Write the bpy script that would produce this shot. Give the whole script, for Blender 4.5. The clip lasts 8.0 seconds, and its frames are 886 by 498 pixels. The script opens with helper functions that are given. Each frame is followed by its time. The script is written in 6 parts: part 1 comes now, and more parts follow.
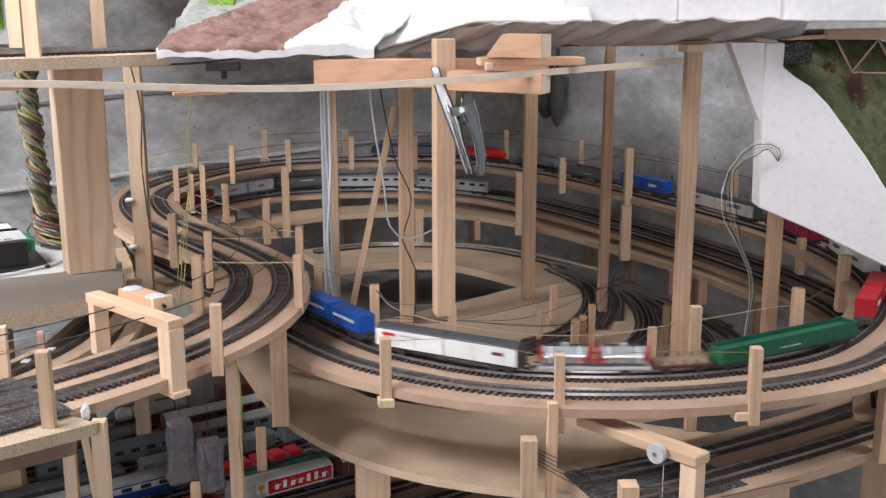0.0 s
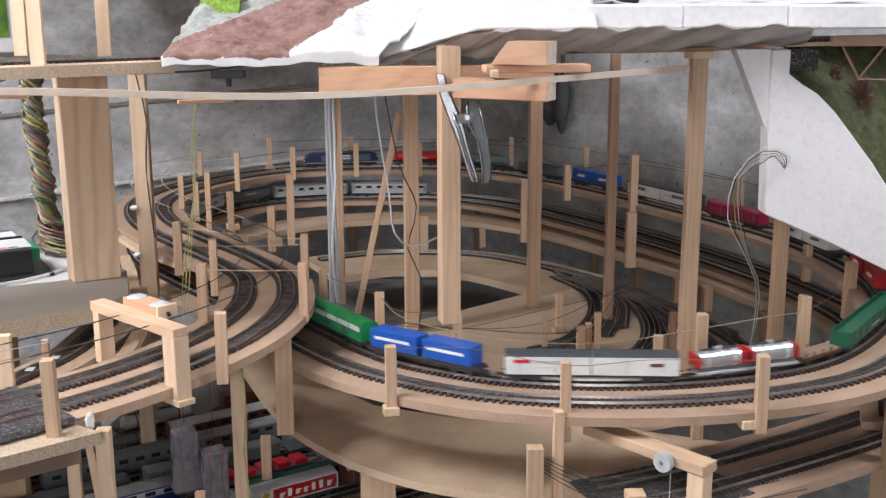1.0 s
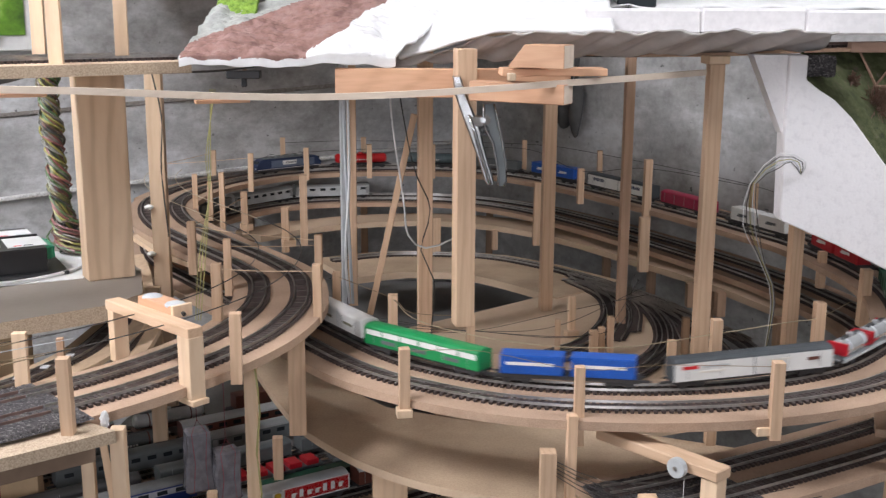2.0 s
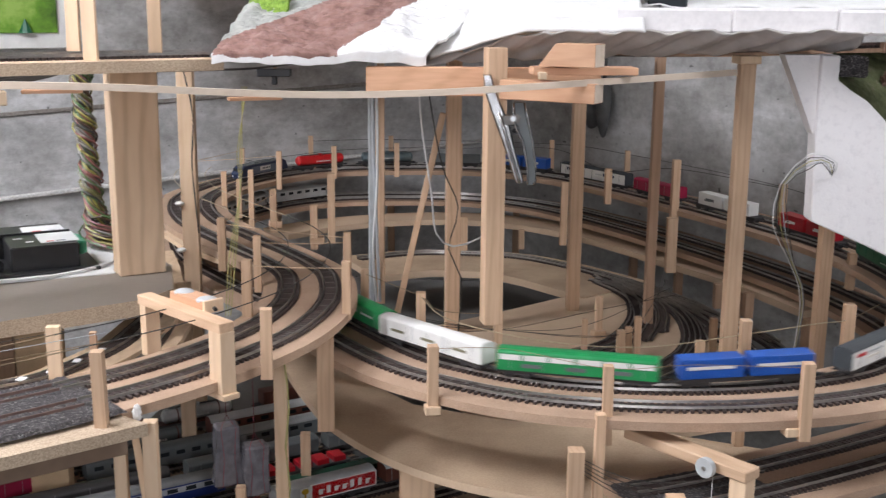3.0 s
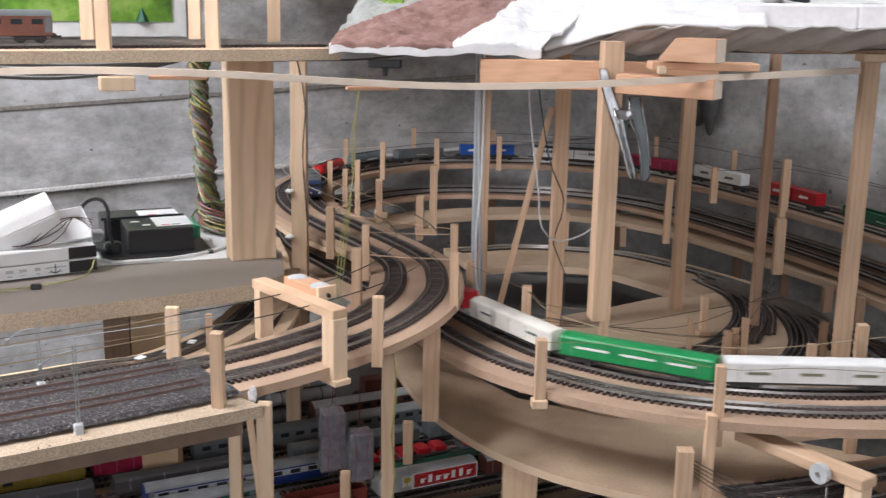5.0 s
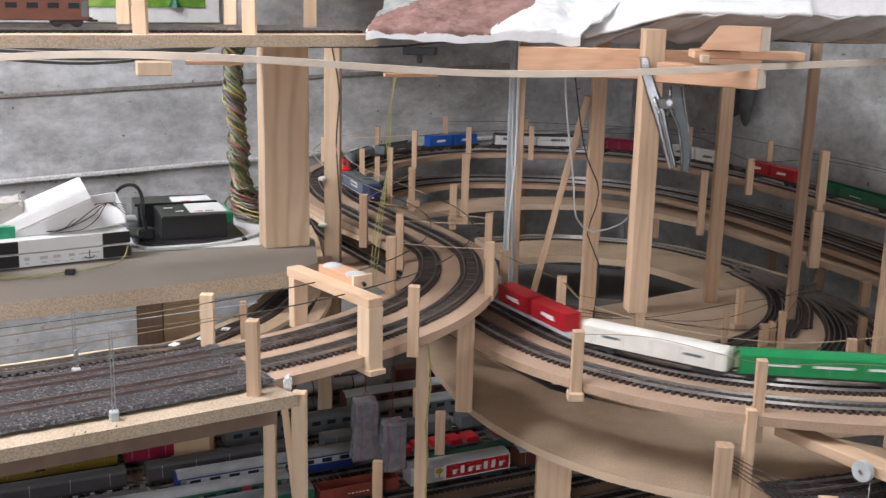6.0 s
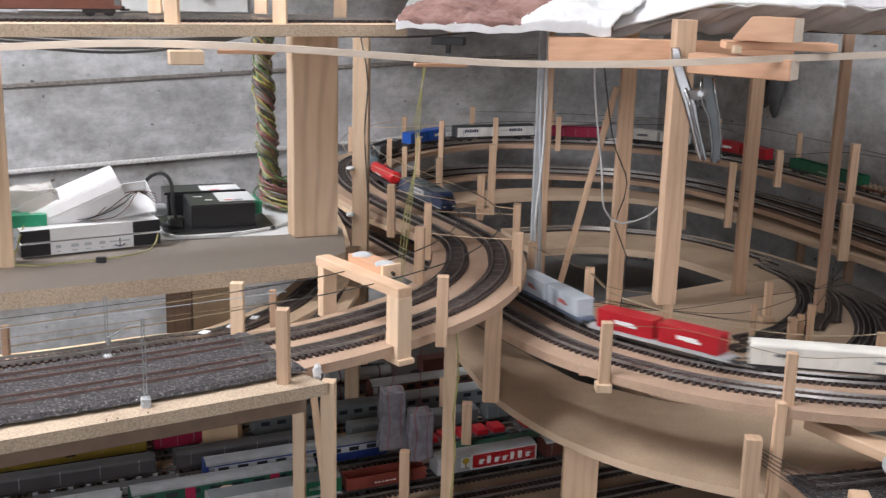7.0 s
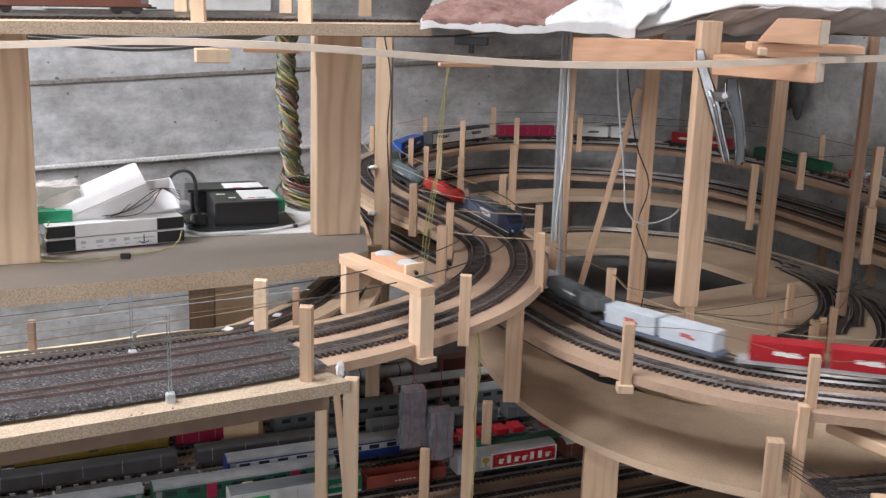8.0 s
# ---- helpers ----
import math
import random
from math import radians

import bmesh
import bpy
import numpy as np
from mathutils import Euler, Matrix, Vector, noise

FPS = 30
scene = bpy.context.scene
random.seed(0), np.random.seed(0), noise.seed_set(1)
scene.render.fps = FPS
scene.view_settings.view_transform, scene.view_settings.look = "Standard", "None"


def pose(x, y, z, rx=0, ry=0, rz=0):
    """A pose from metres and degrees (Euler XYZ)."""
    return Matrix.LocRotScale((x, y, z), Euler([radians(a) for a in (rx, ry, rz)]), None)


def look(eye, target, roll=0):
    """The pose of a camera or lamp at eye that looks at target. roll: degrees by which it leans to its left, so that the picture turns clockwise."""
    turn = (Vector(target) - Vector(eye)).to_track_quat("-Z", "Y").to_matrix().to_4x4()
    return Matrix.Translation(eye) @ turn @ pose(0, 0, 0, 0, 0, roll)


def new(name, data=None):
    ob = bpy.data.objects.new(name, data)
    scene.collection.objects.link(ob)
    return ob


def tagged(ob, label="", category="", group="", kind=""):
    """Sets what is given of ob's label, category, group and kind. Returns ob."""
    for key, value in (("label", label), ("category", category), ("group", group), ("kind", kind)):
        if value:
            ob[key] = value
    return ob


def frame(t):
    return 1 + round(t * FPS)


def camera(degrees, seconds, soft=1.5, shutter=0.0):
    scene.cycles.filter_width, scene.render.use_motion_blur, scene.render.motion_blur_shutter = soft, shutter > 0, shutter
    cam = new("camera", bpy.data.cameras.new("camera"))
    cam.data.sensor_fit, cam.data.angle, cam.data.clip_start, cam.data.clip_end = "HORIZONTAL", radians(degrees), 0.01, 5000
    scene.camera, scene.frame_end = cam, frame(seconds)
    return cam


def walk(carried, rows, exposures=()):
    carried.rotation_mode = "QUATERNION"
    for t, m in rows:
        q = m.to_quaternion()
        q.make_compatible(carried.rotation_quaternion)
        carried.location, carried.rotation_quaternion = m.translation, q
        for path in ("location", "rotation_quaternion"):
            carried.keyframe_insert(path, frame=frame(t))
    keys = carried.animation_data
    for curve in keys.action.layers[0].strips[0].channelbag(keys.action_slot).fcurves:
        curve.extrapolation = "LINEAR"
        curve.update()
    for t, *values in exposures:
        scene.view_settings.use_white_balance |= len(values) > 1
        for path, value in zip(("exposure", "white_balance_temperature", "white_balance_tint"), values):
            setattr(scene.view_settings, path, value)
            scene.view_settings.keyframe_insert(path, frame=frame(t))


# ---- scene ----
cam = camera(43.3, 8.0, soft=1.3, shutter=1.0)
PATH = [
    (0, (-0.017, 0.143, 1.455), (-0.019, 2.09, 0.998), -0.1),
    (0.5, (-0.017, 0.144, 1.455), (-0.024, 2.092, 1.005), -0.1),
    (1, (-0.018, 0.147, 1.455), (-0.028, 2.097, 1.01), -0.2),
    (1.5, (-0.021, 0.148, 1.456), (-0.036, 2.099, 1.014), 0.1),
    (3, (-0.03, 0.143, 1.454), (-0.1, 2.093, 1.012), 0.5),
    (3.5, (-0.036, 0.138, 1.455), (-0.142, 2.085, 1.01), 0.7),
    (4, (-0.045, 0.136, 1.454), (-0.198, 2.079, 1.008), 0.9),
    (4.5, (-0.048, 0.136, 1.453), (-0.241, 2.076, 1.005), 1.1),
    (5, (-0.055, 0.14, 1.451), (-0.283, 2.074, 0.998), 1.1),
    (6.5, (-0.073, 0.154, 1.447), (-0.363, 2.073, 0.964), 1.5),
    (7, (-0.075, 0.15, 1.447), (-0.387, 2.064, 0.957), 1.5),
    (7.5, (-0.078, 0.146, 1.447), (-0.409, 2.056, 0.955), 1.7),
    (8, (-0.08, 0.146, 1.447), (-0.423, 2.054, 0.956), 1.8),
]
EXPOSURE = [(0, 0.07), (3, 0.03), (5, -0.03), (8, -0.07)]
walk(cam, [(t, look(eye, target, roll)) for t, eye, target, roll in PATH], EXPOSURE)

# ---- light ----
scene.view_settings.exposure = 0.0
world = bpy.data.worlds.new("world")
scene.world = world
world.use_nodes = True
world.node_tree.nodes["Background"].inputs[0].default_value = (0.85, 0.92, 1.0, 1)
world.node_tree.nodes["Background"].inputs[1].default_value = 0.05


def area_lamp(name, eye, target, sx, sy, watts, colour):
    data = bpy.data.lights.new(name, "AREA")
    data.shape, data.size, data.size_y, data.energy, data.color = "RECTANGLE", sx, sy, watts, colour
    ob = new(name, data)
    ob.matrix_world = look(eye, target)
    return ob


# Four unseen lamps added to brighten the layout; no fixture or window is built.
area_lamp("overhead_fill_light", (-0.85, 0.75, 2.38), (-0.4, 1.3, 0.0), 0.16, 1.3, 39, (0.95, 0.94, 1.0))
area_lamp("overhead_fill_light", (-1.35, 1.3, 2.38), (-1.1, 1.7, 0.0), 0.16, 1.3, 60, (0.93, 0.94, 1.0))
area_lamp("overhead_fill_light", (0.95, 1.2, 2.38), (0.6, 1.4, 0.0), 0.16, 1.2, 23, (0.93, 0.94, 1.0))
area_lamp("front_fill_light", (0.0, -1.25, 1.62), (0.3, 1.5, 1.15), 0.95, 0.75, 34, (0.93, 0.935, 1.0))

# ---- materials ----


def nodes_of(name):
    m = bpy.data.materials.new(name)
    m.use_nodes = True
    nt = m.node_tree
    return m, nt, nt.nodes["Principled BSDF"]


def ramp(nt, fac, stops):
    r = nt.nodes.new("ShaderNodeValToRGB")
    e = r.color_ramp.elements
    while len(e) < len(stops):
        e.new(0.5)
    for k, (p, c) in enumerate(stops):
        e[k].position, e[k].color = p, (*c, 1)
    nt.links.new(fac, r.inputs[0])
    return r.outputs[0]


def coords(nt, scale, stretch=(1, 1, 1)):
    tc = nt.nodes.new("ShaderNodeTexCoord")
    mp = nt.nodes.new("ShaderNodeMapping")
    mp.inputs["Scale"].default_value = tuple(scale * k for k in stretch)
    nt.links.new(tc.outputs["Object"], mp.inputs[0])
    info = nt.nodes.new("ShaderNodeObjectInfo")
    mul = nt.nodes.new("ShaderNodeMath")
    mul.operation = "MULTIPLY"
    mul.inputs[1].default_value = 37.0
    nt.links.new(info.outputs["Random"], mul.inputs[0])
    add = nt.nodes.new("ShaderNodeVectorMath")
    nt.links.new(mp.outputs[0], add.inputs[0])
    nt.links.new(mul.outputs[0], add.inputs[1])
    return add.outputs[0]


def noise_tex(nt, vec, scale=1.0, detail=4.0, rough=0.55):
    n = nt.nodes.new("ShaderNodeTexNoise")
    n.inputs["Scale"].default_value, n.inputs["Detail"].default_value = scale, detail
    n.inputs["Roughness"].default_value = rough
    nt.links.new(vec, n.inputs["Vector"])
    return n.outputs["Fac"]


def bump(nt, b, fac, strength, dist):
    n = nt.nodes.new("ShaderNodeBump")
    n.inputs["Strength"].default_value, n.inputs["Distance"].default_value = strength, dist
    nt.links.new(fac, n.inputs["Height"])
    nt.links.new(n.outputs[0], b.inputs["Normal"])


def mixc(nt, fac, a, b):
    n = nt.nodes.new("ShaderNodeMix")
    n.data_type = "RGBA"
    if isinstance(fac, float):
        n.inputs[0].default_value = fac
    else:
        nt.links.new(fac, n.inputs[0])
    for k, c in ((6, a), (7, b)):
        if isinstance(c, tuple):
            n.inputs[k].default_value = (*c, 1)
        else:
            nt.links.new(c, n.inputs[k])
    return n.outputs[2]


def wood(name, light, dark, grain=(40, 40, 4), rough=0.6, vary=0.16, figure=0.2):
    """Sawn timber: long grain, broad bands, a shade of its own for each piece."""
    m, nt, b = nodes_of(name)
    v = coords(nt, 1.0, grain)
    fine = noise_tex(nt, v, 6.0, 5)
    wide = noise_tex(nt, v, 1.0, 3)
    c1 = ramp(nt, wide, [(0.32, light), (0.52, tuple(0.7 * p + 0.3 * q for p, q in zip(light, dark))), (0.7, light)])
    c2 = ramp(nt, fine, [(0.3, dark), (0.6, light)])
    c = mixc(nt, 0.3, c1, c2)
    wv = nt.nodes.new("ShaderNodeTexWave")
    wv.inputs["Scale"].default_value, wv.inputs["Distortion"].default_value = 0.9, 14.0
    wv.inputs["Detail"].default_value, wv.inputs["Detail Scale"].default_value = 3.0, 0.5
    nt.links.new(v, wv.inputs["Vector"])
    c = mixc(nt, figure, c, ramp(nt, wv.outputs["Fac"], [(0.3, light), (0.72, tuple(0.55 * p + 0.45 * q for p, q in zip(light, dark))), (0.97, tuple(0.8 * k for k in dark))]))
    info = nt.nodes.new("ShaderNodeObjectInfo")
    hsv = nt.nodes.new("ShaderNodeHueSaturation")
    rng = nt.nodes.new("ShaderNodeMapRange")
    rng.inputs["To Min"].default_value, rng.inputs["To Max"].default_value = 1 - vary, 1 + vary
    nt.links.new(info.outputs["Random"], rng.inputs[0])
    nt.links.new(rng.outputs[0], hsv.inputs["Value"])
    nt.links.new(c, hsv.inputs["Color"])
    nt.links.new(hsv.outputs[0], b.inputs["Base Color"])
    b.inputs["Roughness"].default_value = rough
    bump(nt, b, fine, 0.15, 0.0004)
    return m


def board(name, light, dark, scale, rough=0.7, speck=0.5):
    """Pressed board: flecks at two sizes."""
    m, nt, b = nodes_of(name)
    v = coords(nt, scale)
    fine = noise_tex(nt, v, 14.0, 3, 0.7)
    big = noise_tex(nt, v, 0.35, 3)
    c = mixc(nt, speck, ramp(nt, big, [(0.36, dark), (0.62, light)]), ramp(nt, fine, [(0.35, dark), (0.6, light)]))
    nt.links.new(c, b.inputs["Base Color"])
    b.inputs["Roughness"].default_value = rough
    bump(nt, b, fine, 0.3, 0.0008)
    return m


def paint(name, colour, rough=0.4, dirt=0.2, metal=0.0, scale=40.0):
    m, nt, b = nodes_of(name)
    v = coords(nt, scale)
    n = noise_tex(nt, v, 1.0, 5)
    c = ramp(nt, n, [(0.3, tuple(k * (1 - dirt) for k in colour)), (0.62, colour)])
    nt.links.new(c, b.inputs["Base Color"])
    b.inputs["Roughness"].default_value, b.inputs["Metallic"].default_value = rough, metal
    bump(nt, b, n, 0.08, 0.0005)
    return m


PINE = wood("pine", (0.66, 0.465, 0.315), (0.45, 0.27, 0.155))
PLANK = wood("figured_spruce", (0.76, 0.575, 0.40), (0.52, 0.32, 0.18), (15, 15, 3.4), figure=0.34, vary=0.05)
PINE_X = wood("pine_sideways", (0.66, 0.465, 0.315), (0.45, 0.265, 0.15), (3, 60, 60))
SPRUCE = wood("spruce", (0.76, 0.575, 0.40), (0.60, 0.39, 0.235), (24, 24, 5))
REDPINE = wood("red_pine", (0.70, 0.42, 0.265), (0.48, 0.235, 0.125), (4, 44, 44))
LATH = wood("lath", (0.72, 0.61, 0.50), (0.6, 0.48, 0.37), (4, 60, 60), vary=0.05)
DARKPOST = wood("dark_and_shaded_pine", (0.40, 0.26, 0.17), (0.27, 0.16, 0.10))
MDF = board("fibreboard", (0.475, 0.33, 0.235), (0.345, 0.23, 0.158), 36, speck=0.5)
MDF_EDGE = board("fibreboard_edge", (0.52, 0.365, 0.26), (0.34, 0.22, 0.15), 50)
PLY = board("plywood", (0.55, 0.415, 0.285), (0.36, 0.255, 0.17), 26, speck=0.35)
PLY_LIGHT = board("pale_plywood", (0.61, 0.46, 0.325), (0.50, 0.365, 0.25), 14, speck=0.25)
CHIP = board("chipboard", (0.56, 0.445, 0.325), (0.31, 0.225, 0.155), 38, 0.8, 0.8)
SHELF = board("grey_shelf", (0.30, 0.26, 0.225), (0.25, 0.215, 0.185), 8, 0.6, 0.2)
STEEL = paint("rail_steel", (0.50, 0.475, 0.45), 0.3, 0.3, 0.9, 90)
RUST = paint("rusty_rail", (0.19, 0.125, 0.11), 0.55, 0.3, 0.4, 90)
DARKRAIL = paint("dull_rail", (0.16, 0.15, 0.14), 0.4, 0.3, 0.6, 90)
SLEEPER = paint("sleeper_plastic", (0.055, 0.038, 0.034), 0.55, 0.3)
TIE = paint("contact_strip", (0.15, 0.13, 0.12), 0.4, 0.2, 0.4)
WIRE = paint("copper_wire", (0.36, 0.27, 0.17), 0.4, 0.2, 0.6)
WIRE_DARK = paint("dark_wire", (0.05, 0.045, 0.04), 0.5)
WHITE_WIRE = paint("white_cable", (0.72, 0.72, 0.72), 0.4, 0.1)
GREY_WIRE = paint("grey_cable", (0.45, 0.47, 0.5), 0.4, 0.1)
YELLOW_WIRE = paint("yellow_green_cable", (0.42, 0.39, 0.16), 0.4, 0.3)
BLACK = paint("black_plastic", (0.02, 0.02, 0.022), 0.35, 0.2)
UNDER = paint("underframe", (0.045, 0.043, 0.045), 0.6, 0.3)
WHITE = paint("white_paint", (0.78, 0.78, 0.76), 0.45, 0.12)
CREAM = paint("cream_paint", (0.76, 0.73, 0.66), 0.45, 0.12)
GREY = paint("grey_roof", (0.30, 0.31, 0.31), 0.5, 0.2)
DGREY = paint("dark_grey_paint", (0.13, 0.145, 0.15), 0.5, 0.2)
LGREY = paint("light_grey_paint", (0.5, 0.52, 0.53), 0.45, 0.2)
SILVER = paint("silver_paint", (0.72, 0.74, 0.76), 0.25, 0.15, 0.7)
RED = paint("red_paint", (0.44, 0.014, 0.024), 0.35, 0.2)
BRIGHTRED = paint("bright_red_paint", (0.62, 0.018, 0.022), 0.3, 0.12)
MAROON = paint("maroon_paint", (0.34, 0.015, 0.06), 0.4, 0.2)
BROWN = paint("brown_paint", (0.14, 0.045, 0.03), 0.5, 0.3)
BLUE = paint("blue_paint", (0.015, 0.10, 0.45), 0.35, 0.2)
NAVY = paint("navy_paint", (0.02, 0.035, 0.09), 0.35, 0.2)
GREEN = paint("green_paint", (0.015, 0.27, 0.085), 0.35, 0.2)
DGREEN = paint("dark_green_paint", (0.012, 0.11, 0.055), 0.4, 0.2)
OLIVE = paint("olive_grey_paint", (0.2, 0.19, 0.12), 0.5)
YELLOW = paint("yellow_paint", (0.62, 0.42, 0.04), 0.4, 0.2)
GLASS_DARK = paint("dark_window", (0.03, 0.035, 0.04), 0.15, 0.1)
CHROME = paint("chromed_steel", (0.50, 0.50, 0.51), 0.27, 0.5, 1.0)
TAPE = paint("grey_wrapped_tape", (0.17, 0.165, 0.185), 0.13, 0.35, 0.1, 90)
PAPER = paint("paper", (0.78, 0.78, 0.78), 0.7, 0.08)
CARD = paint("brown_cardboard", (0.66, 0.47, 0.29), 0.8, 0.15)
GREENPLASTIC = paint("green_plastic", (0.03, 0.36, 0.19), 0.3, 0.2)
GLOVE_AND_SHADOW = paint("dark_cloth_and_shadow", (0.10, 0.10, 0.10), 0.95, 0.4)
JOIST = paint("brown_joist_board", (0.22, 0.15, 0.105), 0.8, 0.2)
FOAM = paint("white_foam", (0.83, 0.81, 0.815), 0.8, 0.1, 0, 120)


def concrete():
    m, nt, b = nodes_of("concrete")
    v = coords(nt, 1.0)
    streak = coords(nt, 1.0, (1.0, 1.0, 1.9))
    big = noise_tex(nt, v, 2.6, 6, 0.62)
    mid = noise_tex(nt, streak, 5.5, 8, 0.7)
    fine = noise_tex(nt, v, 46.0, 6, 0.75)
    pits = noise_tex(nt, v, 55.0, 2, 0.5)
    c = mixc(nt, 0.55, ramp(nt, big, [(0.36, (0.25, 0.24, 0.225)), (0.62, (0.56, 0.565, 0.575))]), ramp(nt, mid, [(0.38, (0.25, 0.245, 0.235)), (0.5, (0.44, 0.44, 0.44)), (0.6, (0.76, 0.77, 0.785))]))
    c = mixc(nt, 0.25, c, ramp(nt, fine, [(0.35, (0.2, 0.2, 0.195)), (0.6, (0.66, 0.66, 0.66))]))
    stain = noise_tex(nt, streak, 1.5, 7, 0.68)
    c = mixc(nt, ramp(nt, stain, [(0.44, (0, 0, 0)), (0.66, (0.75, 0.75, 0.75))]), c, ramp(nt, mid, [(0.35, (0.15, 0.135, 0.115)), (0.62, (0.33, 0.31, 0.28))]))
    dark = ramp(nt, pits, [(0.245, (0.35, 0.35, 0.35)), (0.275, (1, 1, 1))])
    mul = nt.nodes.new("ShaderNodeMix")
    mul.data_type, mul.blend_type = "RGBA", "MULTIPLY"
    mul.inputs[0].default_value = 1.0
    nt.links.new(c, mul.inputs[6])
    nt.links.new(dark, mul.inputs[7])
    nt.links.new(mul.outputs[2], b.inputs["Base Color"])
    b.inputs["Roughness"].default_value = 0.85
    bump(nt, b, mid, 0.35, 0.006)
    return m


CONCRETE = concrete()
SEAM_PALE = board("pale_seam", (0.72, 0.71, 0.70), (0.36, 0.35, 0.33), 14, 0.9, 0.6)
SEAM = board("dark_seam", (0.32, 0.30, 0.28), (0.15, 0.13, 0.11), 12, 0.9, 0.5)


def gravel():
    m, nt, b = nodes_of("ballast_stone")
    v = coords(nt, 1.0)
    vo = nt.nodes.new("ShaderNodeTexVoronoi")
    vo.inputs["Scale"].default_value = 640.0
    nt.links.new(v, vo.inputs["Vector"])
    sep = nt.nodes.new("ShaderNodeSeparateColor")
    nt.links.new(vo.outputs["Color"], sep.inputs[0])
    c = ramp(nt, sep.outputs[0], [(0.0, (0.028, 0.025, 0.027)), (0.6, (0.068, 0.061, 0.064)), (0.88, (0.12, 0.11, 0.112)), (0.97, (0.24, 0.225, 0.22))])
    nt.links.new(c, b.inputs["Base Color"])
    b.inputs["Roughness"].default_value = 0.8
    bump(nt, b, vo.outputs["Distance"], 1.0, 0.002)
    return m


GRAVEL = gravel()


def terrain(name, stops, scale, extra=0.004):
    m, nt, b = nodes_of(name)
    v = coords(nt, scale)
    n = noise_tex(nt, v, 1.0, 7, 0.65)
    nt.links.new(ramp(nt, n, stops), b.inputs["Base Color"])
    b.inputs["Roughness"].default_value = 0.9
    bump(nt, b, n, 0.7, extra)
    return m


ROCK = terrain("brown_rock_paint", [(0.3, (0.16, 0.085, 0.07)), (0.5, (0.30, 0.17, 0.145)), (0.7, (0.36, 0.24, 0.21))], 45)
PLASTER = terrain("white_plaster", [(0.3, (0.72, 0.71, 0.7)), (0.6, (0.82, 0.82, 0.82))], 40, 0.003)
GREYROCK = terrain("grey_rock_paint", [(0.3, (0.3, 0.31, 0.29)), (0.6, (0.42, 0.43, 0.4))], 45)
GRASS = terrain("scatter_grass", [(0.3, (0.09, 0.16, 0.02)), (0.55, (0.22, 0.36, 0.05)), (0.7, (0.3, 0.45, 0.08))], 160)
MOSS = terrain("dark_scatter", [(0.3, (0.03, 0.033, 0.017)), (0.44, (0.06, 0.072, 0.026)), (0.58, (0.09, 0.098, 0.045)), (0.7, (0.14, 0.11, 0.085))], 75)
FOIL = terrain("grey_drape", [(0.3, (0.42, 0.385, 0.37)), (0.6, (0.58, 0.55, 0.54))], 14, 0.002)
SCENEPIC = terrain("landscape_print", [(0.35, (0.06, 0.12, 0.02)), (0.5, (0.14, 0.3, 0.03)), (0.62, (0.3, 0.45, 0.1))], 9, 0.0)
PLAINWALL = board("plain_wall", (0.40, 0.40, 0.39), (0.36, 0.36, 0.35), 4, 0.9, 0.3)
FLOORM = board("floor_concrete", (0.2, 0.19, 0.18), (0.14, 0.135, 0.13), 5, 0.8, 0.4)
VOID_DARK = board("void_dark", (0.20, 0.195, 0.19), (0.13, 0.125, 0.12), 10, 0.7, 0.3)

# ---- building blocks ----
YAW = 34.0
U = Vector((math.cos(radians(YAW)), math.sin(radians(YAW)), 0))
V = Vector((-U.y, U.x, 0))


def mesh_of(bm, name):
    me = bpy.data.meshes.new(name)
    bm.normal_update()
    bm.to_mesh(me)
    bm.free()
    return me


def part(name, bm, material, parent=None, label="", smooth=False):
    me = mesh_of(bm, name)
    me.materials.append(material)
    if smooth:
        for p in me.polygons:
            p.use_smooth = True
    ob = new(name, me)
    ob.parent = parent
    if label:
        ob["label"] = label
    return ob


def add_box(bm, cx, cy, cz, sx, sy, sz, bevel=0.0, m=None):
    """A box by its middle and size, edges eased."""
    r = bmesh.ops.create_cube(bm, size=1.0)
    vs = r["verts"]
    bmesh.ops.scale(bm, verts=vs, vec=(sx, sy, sz))
    if bevel:
        es = list({e for v in vs for e in v.link_edges})
        rb = bmesh.ops.bevel(bm, geom=es, offset=bevel, segments=1, affect="EDGES")
        vs = list({v for f in rb["faces"] for v in f.verts} | {v for v in vs if v.is_valid})
    bmesh.ops.translate(bm, verts=vs, vec=(cx, cy, cz))
    if m is not None:
        bmesh.ops.transform(bm, matrix=m, verts=vs)
    return vs


def box(cx, cy, cz, sx, sy, sz, bevel=0.0):
    bm = bmesh.new()
    add_box(bm, cx, cy, cz, sx, sy, sz, bevel)
    return bm


def add_cyl(bm, p, q, r1, r2=None, n=12):
    p, q = Vector(p), Vector(q)
    d = q - p
    m = Matrix.Translation((p + q) / 2) @ d.to_track_quat("Z", "Y").to_matrix().to_4x4()
    bmesh.ops.create_cone(bm, cap_ends=True, segments=n, radius1=r1, radius2=r1 if r2 is None else r2, depth=d.length, matrix=m)


def tube(bm, pts, r, n=5):
    """A round wire through points."""
    pts = [Vector(p) for p in pts]
    rings = []
    for k, p in enumerate(pts):
        d = (pts[min(k + 1, len(pts) - 1)] - pts[max(k - 1, 0)]).normalized()
        q = d.to_track_quat("Z", "Y")
        rings.append([bm.verts.new(p + q @ Vector((r * math.cos(2 * math.pi * j / n), r * math.sin(2 * math.pi * j / n), 0))) for j in range(n)])
    for a, b in zip(rings, rings[1:]):
        for j in range(n):
            bm.faces.new((a[j], a[(j + 1) % n], b[(j + 1) % n], b[j]))
    bm.faces.new(rings[0][::-1])
    bm.faces.new(rings[-1])


